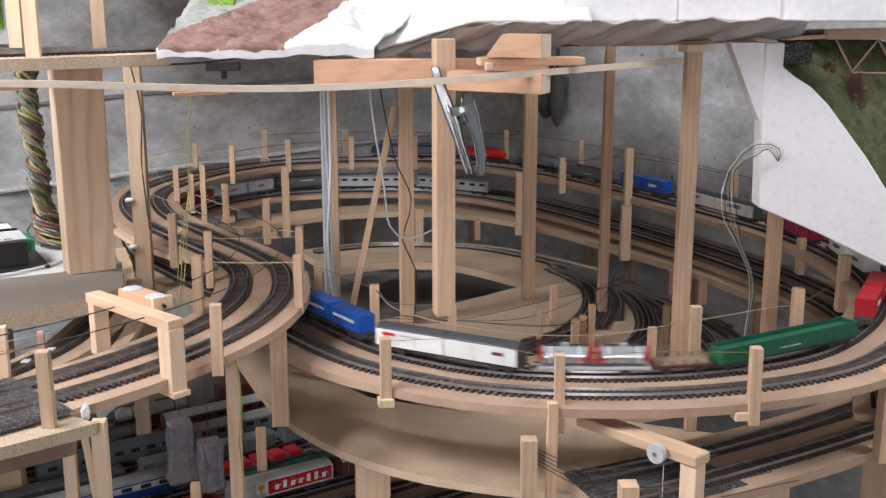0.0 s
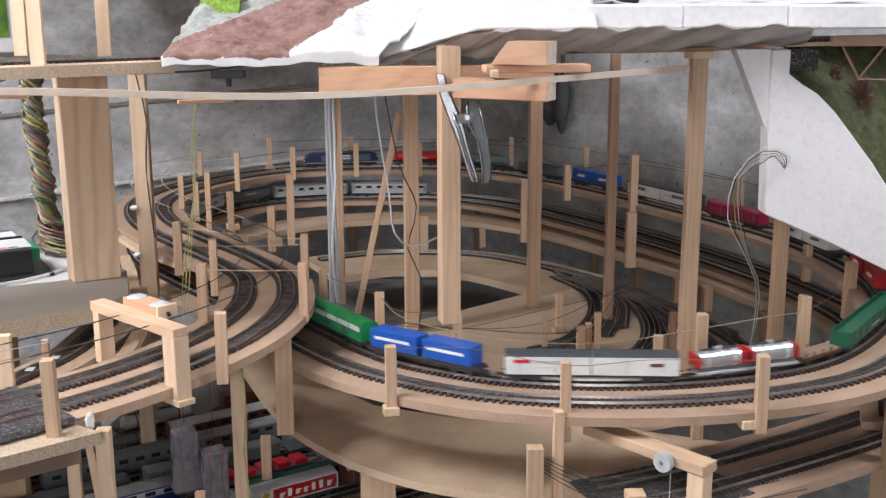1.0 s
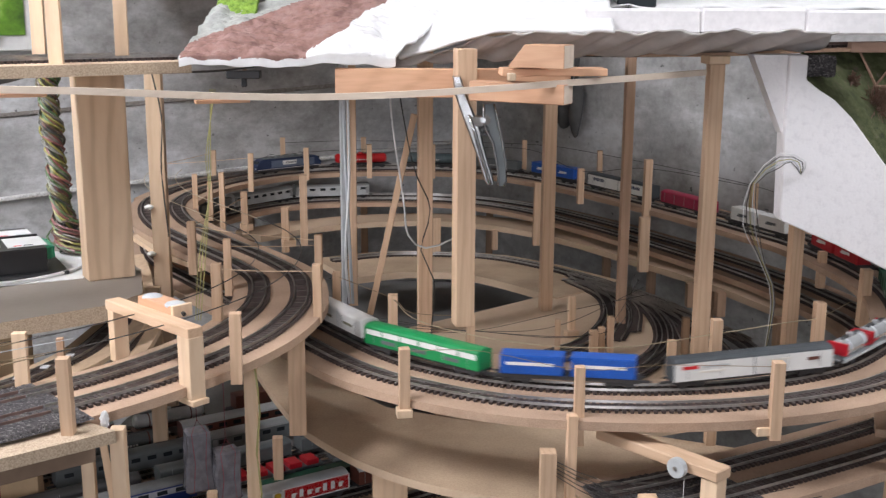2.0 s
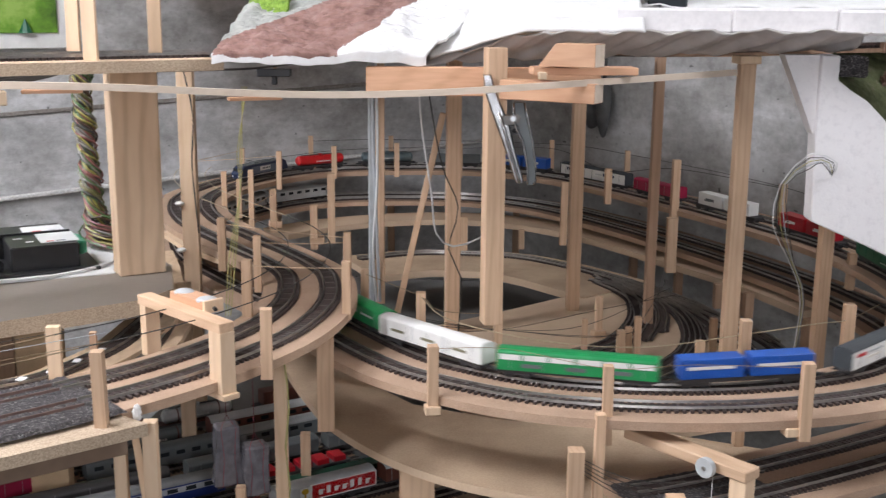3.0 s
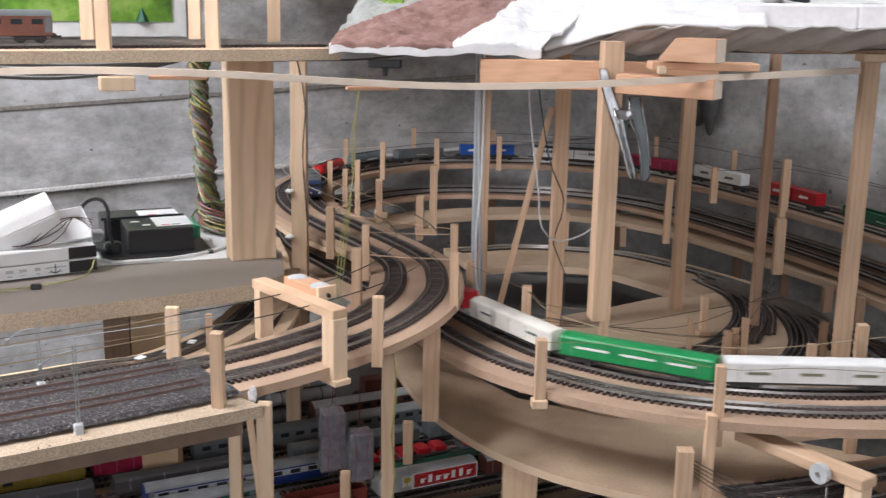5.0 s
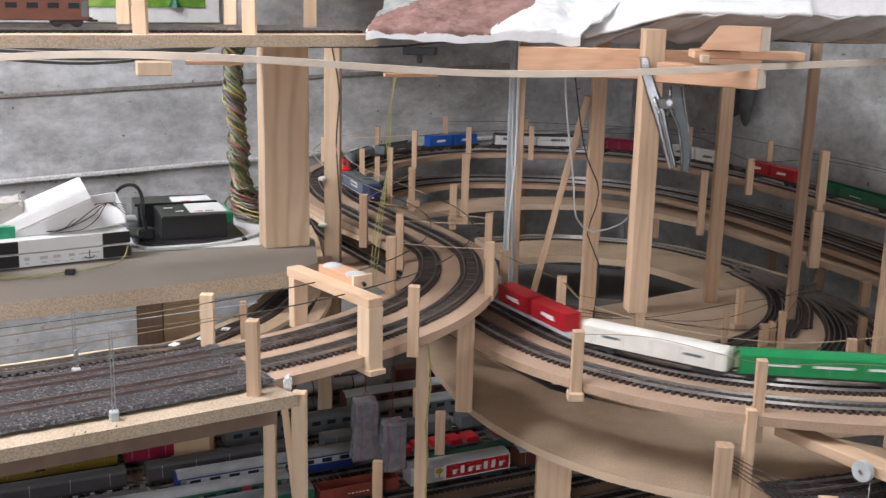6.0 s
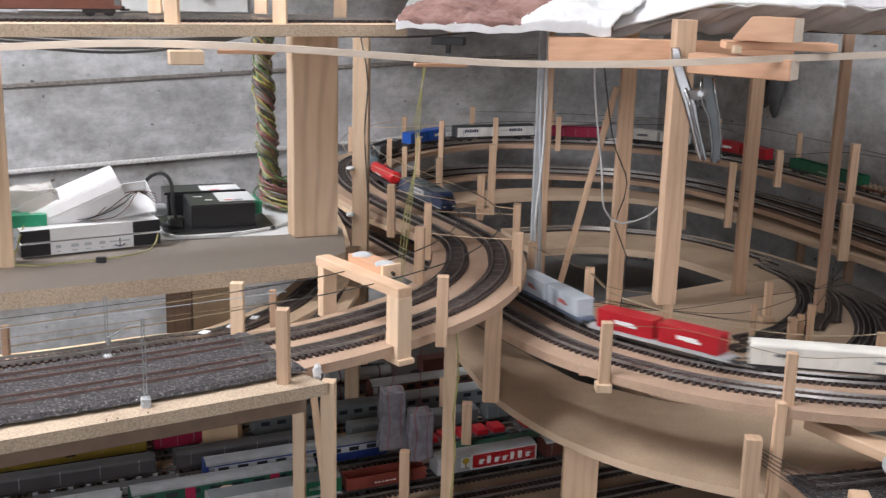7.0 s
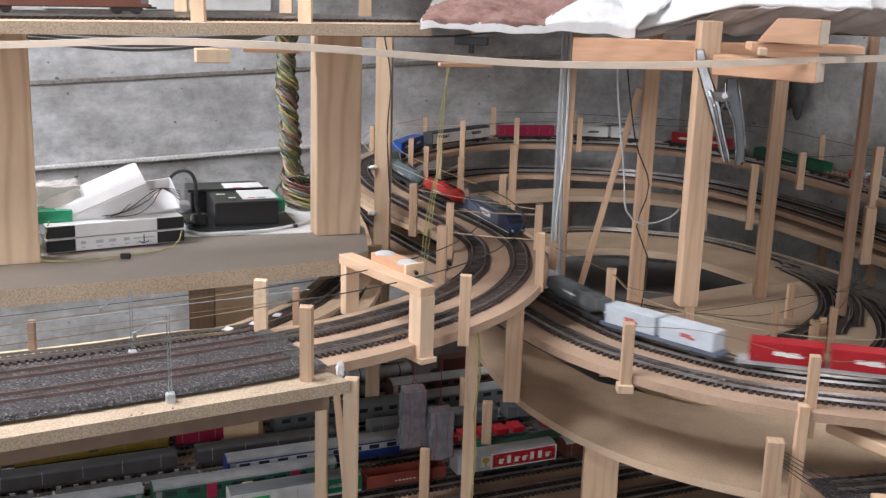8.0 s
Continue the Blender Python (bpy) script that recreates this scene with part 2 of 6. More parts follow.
def glide(knots, step):
    """A smooth line through knots."""
    K = np.array(knots, float)
    P = np.vstack([2 * K[0] - K[1], K, 2 * K[-1] - K[-2]])
    out = []
    for i in range(1, len(P) - 2):
        a, b, c, d = P[i - 1:i + 3]
        n = max(2, int(np.linalg.norm(c - b) / step))
        for j in range(n):
            u = j / n
            out.append(0.5 * (2 * b + (c - a) * u + (2 * a - 5 * b + 4 * c - d) * u * u + (3 * b - a - 3 * c + d) * u ** 3))
    out.append(P[-2])
    return np.array(out)


class Line:
    """A railway line in plan and height, by its length."""

    def __init__(self, knots, step=0.004):
        self.p = glide(knots, step)
        self.s = np.r_[0, np.cumsum(np.linalg.norm(np.diff(self.p, axis=0), axis=1))]
        self.length = float(self.s[-1])

    def at(self, s):
        return Vector([float(np.interp(s, self.s, self.p[:, k])) for k in range(3)])

    def side(self, s, off, up=0.0):
        d = self.at(min(s + 0.006, self.length)) - self.at(max(s - 0.006, 0))
        d.normalize()
        r = Vector((d.y, -d.x, 0)).normalized()
        return self.at(s) + r * off + Vector((0, 0, up)), d, r


def sweep(line, s0, s1, profile, step):
    """A profile of (offset, height) pairs, closed, run along a line."""
    bm = bmesh.new()
    n = max(2, int((s1 - s0) / step))
    rings = []
    for k in range(n + 1):
        s = s0 + (s1 - s0) * k / n
        rings.append([bm.verts.new(line.side(s, o, h)[0]) for o, h in profile])
    m = len(profile)
    for a, b in zip(rings, rings[1:]):
        for j in range(m):
            bm.faces.new((a[j], b[j], b[(j + 1) % m], a[(j + 1) % m]))
    bm.faces.new(rings[0])
    bm.faces.new(rings[-1][::-1])
    bmesh.ops.recalc_face_normals(bm, faces=bm.faces)
    return bm


SLEEPER_MESH = {}


def track(name, line, s0, s1, off, label, rail=STEEL, lone=None, closed=True, strips=True):
    """Model track: two rails, sleepers, the dark web between them and pale contact strips."""
    root = tagged(new(name), label, "railway track", "model railway tracks")
    for o in (-0.0088, 0.0088):
        part("rail", sweep(line, s0, s1, [(off + o - 0.0011, 0.0034), (off + o + 0.0011, 0.0034), (off + o + 0.0006, 0.0062), (off + o - 0.0006, 0.0062)], 0.012), rail, root)
    if closed:
        part("track_web", sweep(line, s0, s1, [(off - 0.0075, 0.0), (off + 0.0075, 0.0), (off + 0.0075, 0.0026), (off - 0.0075, 0.0026)], 0.014), SLEEPER, root)
    pitch = 0.0074
    n = int((s1 - s0) / pitch)
    rest, ties = bmesh.new(), bmesh.new()
    if "one" not in SLEEPER_MESH:
        SLEEPER_MESH["one"] = mesh_of(box(0, 0, 0.0017, 0.0042, 0.030, 0.0034, 0.0004), "sleeper")
        SLEEPER_MESH["one"].materials.append(SLEEPER)
    for k in range(n):
        s = s0 + (k + 0.5) * pitch
        p, d, r = line.side(s, off)
        m = Matrix.Translation(p) @ Matrix.Rotation(math.atan2(d.y, d.x), 4, "Z") @ Matrix.Rotation(-math.asin(d.z), 4, "Y")
        if lone and lone[0] <= s <= lone[1]:
            ob = new("sleeper", SLEEPER_MESH["one"])
            ob.parent, ob.matrix_basis = root, m
        else:
            vs = [rest.verts.new(m @ Vector((x, y, z))) for z in (0.0, 0.0034) for x, y in ((-0.0021, -0.015), (0.0021, -0.015), (0.0021, 0.015), (-0.0021, 0.015))]
            for f in ((4, 5, 6, 7), (0, 1, 5, 4), (1, 2, 6, 5), (2, 3, 7, 6), (3, 0, 4, 7)):
                rest.faces.new([vs[j] for j in f])
        if closed and strips and k % 4 == 0:
            vs = [ties.verts.new(m @ Vector((x, y, 0.0038))) for x, y in ((0.0028, -0.0074), (0.0042, -0.0074), (0.0042, 0.0074), (0.0028, 0.0074))]
            vs += [ties.verts.new(v.co - Vector((0, 0, 0.0016))) for v in vs]
            for f in ((0, 1, 2, 3), (0, 4, 5, 1), (2, 6, 7, 3), (1, 5, 6, 2), (3, 7, 4, 0)):
                ties.faces.new([vs[j] for j in f])
    if len(rest.verts):
        tagged(part("sleeper_row", rest, SLEEPER, root), kind="stuff")
    if closed and strips:
        tagged(part("contact_strip_row", ties, TIE, root), kind="stuff")
    return root


def slab(name, outline, z, thick, material, label="", category="", kind="structure", edge=None):
    """A board cut to an outline."""
    bm = bmesh.new()
    top = bm.faces.new([bm.verts.new((x, y, z)) for x, y in outline])
    if top.normal.z < 0:
        top.normal_flip()
    r = bmesh.ops.extrude_face_region(bm, geom=[top])
    bmesh.ops.translate(bm, verts=[v for v in r["geom"] if isinstance(v, bmesh.types.BMVert)], vec=(0, 0, -thick))
    bmesh.ops.recalc_face_normals(bm, faces=bm.faces)
    bm.normal_update()
    side = [abs(f.normal.z) < 0.5 for f in bm.faces]
    me = mesh_of(bm, name)
    me.materials.append(material)
    me.materials.append(edge or material)
    for p in me.polygons:
        p.material_index = 1 if abs(p.normal.z) < 0.5 else 0
    return tagged(new(name, me), label, category, kind=kind)


def ruv(a, b, o=(0.0, 0.0)):
    """A place by its run along the shelf's wall and its depth from it."""
    p = Vector((o[0], o[1], 0)) + U * a + V * b
    return p.x, p.y


def post(name, x, y, z0, z1, w, d=None, yaw=6.0, mat=PINE, label="", category="post", group="", lean=0.6):
    d = d or w
    bm = box(0, 0, (z1 - z0) / 2, w, d, z1 - z0, min(w, d) * 0.03)
    ob = part(name, bm, mat)
    ob.matrix_basis = pose(x, y, z0, random.uniform(-lean, lean), random.uniform(-lean, lean), yaw + random.uniform(-5, 5))
    return tagged(ob, label, category, group)


# ---- room ----
CORNER = Vector((0.0, 3.083, 0))
room = [CORNER - U * 3.4, CORNER, CORNER - V * 3.6, CORNER - V * 3.6 - U * 3.4]


def wall(name, a, b, z1, mat, thick=0.12):
    a, b = Vector(a), Vector(b)
    d = b - a
    n = Vector((d.y, -d.x, 0)).normalized()
    mid = (a + b) / 2 - n * thick / 2
    bm = box(0, 0, z1 / 2, d.length + 2 * thick, thick, z1)
    ob = part(name, bm, mat)
    ob.matrix_basis = Matrix.Translation((mid.x, mid.y, 0)) @ Matrix.Rotation(math.atan2(d.y, d.x), 4, "Z")
    return tagged(ob, "bare grey cast concrete basement wall" if mat is CONCRETE else "plain painted basement wall", "wall", kind="structure")


wall("wall_north", room[0], room[1], 2.4, CONCRETE)
wall("wall_east", room[1], room[2], 2.4, CONCRETE)
wall("wall_south", room[2], room[3], 2.4, PLAINWALL)
wall("wall_west", room[3], room[0], 2.4, PLAINWALL)
for nm, z, mt in (("floor", 0.0, FLOORM), ("ceiling", 2.5, PLAINWALL)):
    slab(nm, [(p.x + s * 0.0, p.y) for p, s in zip(room, (0, 0, 0, 0))], z, 0.1, mt, "grey concrete floor" if nm == "floor" else "white painted ceiling", nm)
# ledge and casting seams of the concrete
for nm, zz, hh, pr, mt in (("trim", 1.190, 0.010, 0.004, SEAM), ("trim", 1.018, 0.009, 0.012, SEAM_PALE)):
    bm = box(0, 0, 0, 3.3, pr, hh, 0.002)
    ob = part(nm, bm, mt)
    c = CORNER - U * 1.68
    ob.matrix_basis = Matrix.Translation((c.x, c.y, zz)) @ Matrix.Rotation(radians(YAW), 4, "Z") @ Matrix.Translation((0, -pr / 2, 0)) @ Matrix.Rotation(radians(-2.4), 4, "Y")
    tagged(ob, "casting seam in the concrete wall", "seam", kind="structure")

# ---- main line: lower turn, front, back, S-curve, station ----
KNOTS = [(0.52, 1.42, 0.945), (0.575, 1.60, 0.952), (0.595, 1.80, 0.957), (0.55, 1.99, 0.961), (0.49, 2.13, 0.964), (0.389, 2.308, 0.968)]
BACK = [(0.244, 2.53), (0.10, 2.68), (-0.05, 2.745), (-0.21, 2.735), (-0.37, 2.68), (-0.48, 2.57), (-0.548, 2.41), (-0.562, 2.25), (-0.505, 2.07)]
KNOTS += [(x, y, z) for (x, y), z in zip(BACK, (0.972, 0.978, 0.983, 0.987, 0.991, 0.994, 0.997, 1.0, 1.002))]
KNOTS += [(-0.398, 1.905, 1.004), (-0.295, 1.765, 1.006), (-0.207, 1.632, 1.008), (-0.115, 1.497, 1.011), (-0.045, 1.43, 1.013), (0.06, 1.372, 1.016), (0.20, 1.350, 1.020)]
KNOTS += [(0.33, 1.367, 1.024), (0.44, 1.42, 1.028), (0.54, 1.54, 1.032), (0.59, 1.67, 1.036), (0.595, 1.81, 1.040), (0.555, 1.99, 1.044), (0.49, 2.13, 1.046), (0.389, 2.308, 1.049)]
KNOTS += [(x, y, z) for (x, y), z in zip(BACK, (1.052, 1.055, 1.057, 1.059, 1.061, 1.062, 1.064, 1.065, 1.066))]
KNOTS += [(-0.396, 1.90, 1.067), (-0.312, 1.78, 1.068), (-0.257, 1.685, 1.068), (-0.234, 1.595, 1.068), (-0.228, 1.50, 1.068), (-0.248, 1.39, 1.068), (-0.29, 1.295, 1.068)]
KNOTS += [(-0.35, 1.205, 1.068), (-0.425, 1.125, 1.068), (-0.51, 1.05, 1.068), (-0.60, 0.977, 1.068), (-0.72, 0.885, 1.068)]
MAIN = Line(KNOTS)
S_TURN = 6.30
S_END = 7.42
DECK = [(-0.036, 0.0), (0.098, 0.0), (0.098, -0.010), (-0.036, -0.010)]


def deck(name, line, s0, s1, profile, label, top=None, edge=None):
    bm = sweep(line, s0, s1, profile, 0.025)
    me = mesh_of(bm, name)
    me.materials.append(top or MDF)
    me.materials.append(edge or MDF_EDGE)
    for p in me.polygons:
        p.material_index = 0 if abs(p.normal.z) > 0.5 else 1
    return tagged(new(name, me), label, "track bed", kind="structure")


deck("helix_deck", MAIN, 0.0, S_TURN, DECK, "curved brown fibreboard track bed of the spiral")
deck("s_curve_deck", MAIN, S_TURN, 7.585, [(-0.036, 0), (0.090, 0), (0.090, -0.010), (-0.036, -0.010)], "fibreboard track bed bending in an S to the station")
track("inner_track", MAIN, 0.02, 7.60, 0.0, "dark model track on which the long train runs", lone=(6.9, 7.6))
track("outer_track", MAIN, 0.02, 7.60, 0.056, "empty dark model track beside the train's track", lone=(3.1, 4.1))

# support ring below the second turn, and the lowest ring with its track
RING = Line([(0.50, 1.95, 0.948), (0.42, 2.135, 0.948), (0.318, 2.30, 0.948), (0.21, 2.46, 0.950), (0.09, 2.58, 0.952), (-0.05, 2.64, 0.954), (-0.2, 2.63, 0.954), (-0.34, 2.56, 0.954), (-0.44, 2.46, 0.954)])
deck("support_ring", RING, 0, RING.length, [(0.006, 0.0), (0.10, 0.0), (0.10, -0.012), (0.006, -0.012)], "bare plywood ring carrying the spiral", PLY_LIGHT, PLY_LIGHT)
LOW = Line([(0.275, 2.262, 0.908), (0.225, 2.320, 0.908), (0.152, 2.400, 0.908), (0.061, 2.473, 0.908), (-0.03, 2.498, 0.908), (-0.17, 2.498, 0.908), (-0.31, 2.43, 0.908)])
deck("lower_ring", LOW, 0, LOW.length, [(-0.150, 0.0), (0.04, 0.0), (0.04, -0.014), (-0.150, -0.014)], "pale plywood ring at the foot of the spiral", PLY, PLY_LIGHT)
track("lower_track", LOW, 0.02, LOW.length - 0.02, 0.0, "empty dark track on the lowest ring")

# boards inside and below the spiral
slab("centre_board", [(-0.160, 1.93), (-0.003, 2.058), (0.137, 2.186), (0.215, 2.25), (0.29, 2.19), (0.36, 2.07), (0.42, 1.86), (0.40, 1.60), (0.15, 1.49), (-0.02, 1.56), (-0.115, 1.68)], 0.905, 0.014, PLY_LIGHT, "pale plywood board inside the spiral", "board", edge=PLY_LIGHT)
arc = [(-0.33, 1.74), (-0.272, 1.60), (-0.222, 1.50), (-0.15, 1.408), (-0.075, 1.347), (0.0, 1.311), (0.08, 1.288), (0.155, 1.272)]
arc = [(p[0], p[1]) for p in glide([(x, y, 0) for x, y in arc], 0.012)]
slab("lower_board", arc + [(0.22, 1.262), (0.40, 1.42), (0.20, 1.50), (0.0, 1.53), (-0.12, 1.58), (-0.22, 1.70), (-0.30, 1.80)], 0.910, 0.010, PLY, "plywood board below the front curve", "board", edge=PLY_LIGHT)
# Dark sheet fills the gap; the void's shade is painted in its colour.
slab("void_panel", [(-0.55, 1.78), (0.05, 1.62), (0.42, 2.0), (0.30, 2.66), (-0.42, 2.72)], 0.80, 0.01, VOID_DARK, "dark sheet standing for the shaded void in the spiral", "board")

# lower line leaving to the right
EAST = Line([(0.10, 1.235, 0.930), (0.20, 1.275, 0.930), (0.31, 1.335, 0.930), (0.42, 1.40, 0.930), (0.54, 1.478, 0.930), (0.70, 1.60, 0.930)])
deck("east_deck", EAST, 0.03, EAST.length, [(-0.06, 0), (0.075, 0), (0.075, -0.012), (-0.06, -0.012)], "fibreboard bed of the lower double line")
track("east_track", EAST, 0.05, EAST.length - 0.02, -0.022, "dark lower track beside its twin")
track("east_track", EAST, 0.05, EAST.length - 0.02, 0.036, "dark lower track near the board's edge")


def ballast(name, line, s0, s1, o0, o1, z, label):
    bm = bmesh.new()
    n = int((s1 - s0) / 0.004)
    w = int((o1 - o0) / 0.004)
    grid = []
    for k in range(n + 1):
        p, d, r = line.side(s0 + (s1 - s0) * k / n, 0)
        grid.append([bm.verts.new(p + r * (o0 + (o1 - o0) * j / w + random.uniform(-0.0012, 0.0012)) + Vector((0, 0, z + (random.uniform(-0.0006, 0.0006) if 0 < j < w and 0 < k < n else -0.004)))) for j in range(w + 1)])
    for a, b in zip(grid, grid[1:]):
        for j in range(w):
            bm.faces.new((a[j], b[j], b[j + 1], a[j + 1]))
    bmesh.ops.recalc_face_normals(bm, faces=bm.faces)
    return tagged(part(name, bm, GRAVEL), label, "ballast", kind="stuff")


ballast("ballast", EAST, 0.03, 0.20, -0.05, 0.068, 0.0018, "dark grey stone ballast round the lower tracks")

# station at the left
slab("station_board", [(-0.338, 1.108), (-0.368, 1.128), (-0.47, 1.215), (-0.60, 1.115), (-1.05, 0.775), (-1.02, 0.58), (-0.80, 0.735), (-0.585, 0.902)], 1.064, 0.012, CHIP, "chipboard station board with a rough sawn edge", "board", edge=CHIP)
track("station_track", MAIN, 7.602, 7.98, 0.0, "rusty brown station track in dark ballast", rail=RUST, closed=False)
track("station_track", MAIN, 7.602, 7.98, 0.056, "rusty brown station track in dark ballast", rail=RUST, closed=False)
ballast("ballast", MAIN, 7.575, 7.985, -0.042, 0.088, 0.0035, "dark grey stone ballast of the station")
WEST = Line([(-0.905, 0.877, 1.0665), (-0.786, 0.972, 1.0665), (-0.672, 1.060, 1.0665), (-0.601, 1.112, 1.0665), (-0.540, 1.182, 1.062), (-0.503, 1.255, 1.050), (-0.490, 1.345, 1.038), (-0.479, 1.435, 1.030), (-0.474, 1.501, 1.030), (-0.478, 1.60, 1.030), (-0.53, 1.80, 1.028), (-0.60, 2.0, 1.02)])
deck("west_deck", WEST, 0, WEST.length, [(-0.032, 0), (0.036, 0), (0.036, -0.008), (-0.032, -0.008)], "pale plywood strip carrying a single track", SPRUCE, SPRUCE)
INNER = Line([(-0.505, 1.265, 1.022), (-0.484, 1.302, 1.022), (-0.462, 1.346, 1.022), (-0.449, 1.395, 1.022), (-0.442, 1.471, 1.022), (-0.45, 1.57, 1.022)])
deck("inner_strip", INNER, 0, INNER.length, [(-0.026, 0), (0.030, 0), (0.030, -0.008), (-0.026, -0.008)], "pale plywood strip of the inner curve", SPRUCE, SPRUCE)
track("inner_curve_track", INNER, 0.09, INNER.length - 0.01, -0.003, "dark track on the inner pale strip")
for sx in (0.14, 0.19, 0.25, 0.31):
    p, d, r = WEST.side(0.40 + sx, 0.0, 0.006)
    ob = part("paper_slip", box(0, 0, 0, 0.011, 0.009, 0.0012), PAPER)
    ob.matrix_basis = pose(p.x, p.y, p.z, 0, 0, math.degrees(math.atan2(d.y, d.x)) + 8)
    tagged(ob, "white paper slip lying on the track", "paper slip")
post("support_post", -0.447, 1.640, 0.80, 1.060, 0.020, 0.012, mat=SPRUCE, label="pale upright lath behind the pale strips", lean=0)
ob = part("back_panel", box(0, 0, 0, 0.105, 0.008, 0.05, 0.0008), PLY)
ob.matrix_basis = pose(-0.52, 1.655, 1.036, 0, 0, 20)
tagged(ob, "pale yellow plywood panel under the shelf", "panel")
track("west_track", WEST, 0.01, WEST.length - 0.01, 0.0, "single track on a pale wooden strip")

slab("ledge_board", [(-0.577, 1.99), (-0.518, 1.893), (-0.414, 1.776), (-0.37, 1.81), (-0.46, 1.95), (-0.56, 2.05)], 1.0565, 0.008, PLY_LIGHT, "pale plywood ledge under the S-curve", "ledge", edge=SPRUCE)
slab("ledge_board", [(-0.582, 2.029), (-0.529, 1.935), (-0.461, 1.884), (-0.40, 1.84), (-0.48, 1.98), (-0.58, 2.05)], 0.9885, 0.008, PLY_LIGHT, "pale plywood ledge under the lower track", "ledge", edge=SPRUCE)

# ---- shelf at the left ----
slab("shelf_board", [(-1.35, 0.86), (-0.95, 1.098), (-0.768, 1.222), (-0.616, 1.328), (-0.449, 1.459), (-0.425, 1.515), (-0.462, 1.64), (-0.58, 1.80), (-0.76, 1.70), (-1.45, 1.235)], 1.085, 0.020, SHELF, "grey-topped chipboard shelf with a crumbly edge", "shelf", edge=CHIP)
slab("shelf_paper", [(-1.05, 1.27), (-0.70, 1.50), (-0.525, 1.585), (-0.535, 1.70), (-0.64, 1.755), (-1.1, 1.45)], 1.0862, 0.001, PAPER, "white sheet lying on the shelf", "paper", kind="thing")

# ---- upper line at the left ----
UPZ = 1.378
e0, e1 = Vector((-0.345, 1.495, 0)), Vector((-0.345, 1.495, 0)) - U * 0.9
e2, e3 = e1 + V * 0.17, e0 + V * 0.17
slab("upper_board", [(e0.x, e0.y), (e1.x, e1.y), (e2.x, e2.y), (e3.x, e3.y)], UPZ, 0.0135, PLY_LIGHT, "pale upper board with a chipboard edge", "board", edge=CHIP)
UPPER = Line([(*(e1 + V * 0.085).xy, UPZ), (*((e0 + e1) / 2 + V * 0.085).xy, UPZ), (*(e0 + V * 0.085).xy, UPZ)])
track("upper_track", UPPER, 0.0, UPPER.length, 0.03, "dark track on the upper board")
track("upper_track", UPPER, 0.0, UPPER.length, -0.03, "dark track on the upper board")

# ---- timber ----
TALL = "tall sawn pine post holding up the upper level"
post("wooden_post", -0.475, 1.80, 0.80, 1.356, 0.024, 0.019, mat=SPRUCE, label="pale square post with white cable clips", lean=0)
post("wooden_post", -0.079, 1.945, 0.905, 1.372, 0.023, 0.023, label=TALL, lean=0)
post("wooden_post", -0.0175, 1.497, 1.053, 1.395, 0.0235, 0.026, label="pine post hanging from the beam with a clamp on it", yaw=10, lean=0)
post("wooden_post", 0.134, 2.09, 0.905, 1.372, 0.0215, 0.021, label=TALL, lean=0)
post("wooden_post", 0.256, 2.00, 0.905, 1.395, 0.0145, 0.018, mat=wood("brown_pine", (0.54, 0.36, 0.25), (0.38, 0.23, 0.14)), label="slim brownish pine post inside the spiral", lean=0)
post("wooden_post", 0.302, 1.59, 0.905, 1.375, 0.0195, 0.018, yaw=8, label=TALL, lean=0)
post("wooden_post", 0.47, 1.75, 0.905, 1.20, 0.018, 0.018, label="pine post beside the cables", lean=0)
# aluminium channel with a wooden back
bm = box(0, 0, 0.235, 0.007, 0.002, 0.47, 0.0004)
add_box(bm, -0.0035, 0.004, 0.235, 0.001, 0.008, 0.47)
add_box(bm, 0.0035, 0.004, 0.235, 0.001, 0.008, 0.47)
alu = part("metal_channel", bm, LGREY)
alu.matrix_basis = pose(-0.232, 2.135, 0.895, 0, 0, 20)
tagged(alu, "upright aluminium channel with grey cables in it", "metal channel")
post("wooden_post", -0.218, 2.15, 0.895, 1.372, 0.017, 0.02, label="pine post behind the aluminium channel", lean=0)
# slanting brace
bm = bmesh.new()
add_box(bm, 0, 0, 0, 0.0105, 0.009, 0.342, 0.0008)
br = part("wooden_brace", bm, PINE)
br.matrix_basis = pose(-0.1330, 1.94, 1.1040, 0, 12.49, 0)
tagged(br, "thin slanting pine brace between the posts", "brace")
# broad planks on the shelf
for px_, py_, w_ in ((-0.494, 1.60, 0.062), (-0.832, 1.330, 0.085)):
    ob = part("wide_plank", box(0, 0, (1.372 - 1.085) / 2, w_, 0.034, 1.372 - 1.085, 0.0012), PLANK)
    ob.matrix_basis = pose(px_, py_, 1.085, 0, 0, 32)
    tagged(ob, "broad knotty spruce plank standing on the shelf", "plank", "planks on the shelf")

EDGE_POST = "short pine post on the deck's edge holding the wire"
for x, y, z0, z1, w in ((-0.083, 1.333, 0.994, 1.074, 0.012), (0.107, 1.276, 0.985, 1.074, 0.0105), (0.312, 1.262, 1.0, 1.086, 0.012), (0.49, 1.345, 0.92, 1.032, 0.018)):
    post("catenary_post", x, y, z0, z1, w, label=EDGE_POST, group="posts along the front curve")
for x, y, z in ((-0.083, 1.331, 0.999), (0.300, 1.265, 1.009)):
    ob = part("wooden_block", box(0, 0, 0, 0.018, 0.016, 0.010, 0.001), SPRUCE)
    ob.matrix_basis = pose(x, y, z, 0, 0, 10)
    tagged(ob, "small pine block screwed under the deck's edge", "block")
post("catenary_post", 0.098, 1.262, 0.905, 1.024, 0.0105, label="slim pine post rising from the lower board", group="posts on the lower board")
post("catenary_post", 0.074, 1.252, 0.85, 0.988, 0.017, label="thick pine post with wires tied to its head")
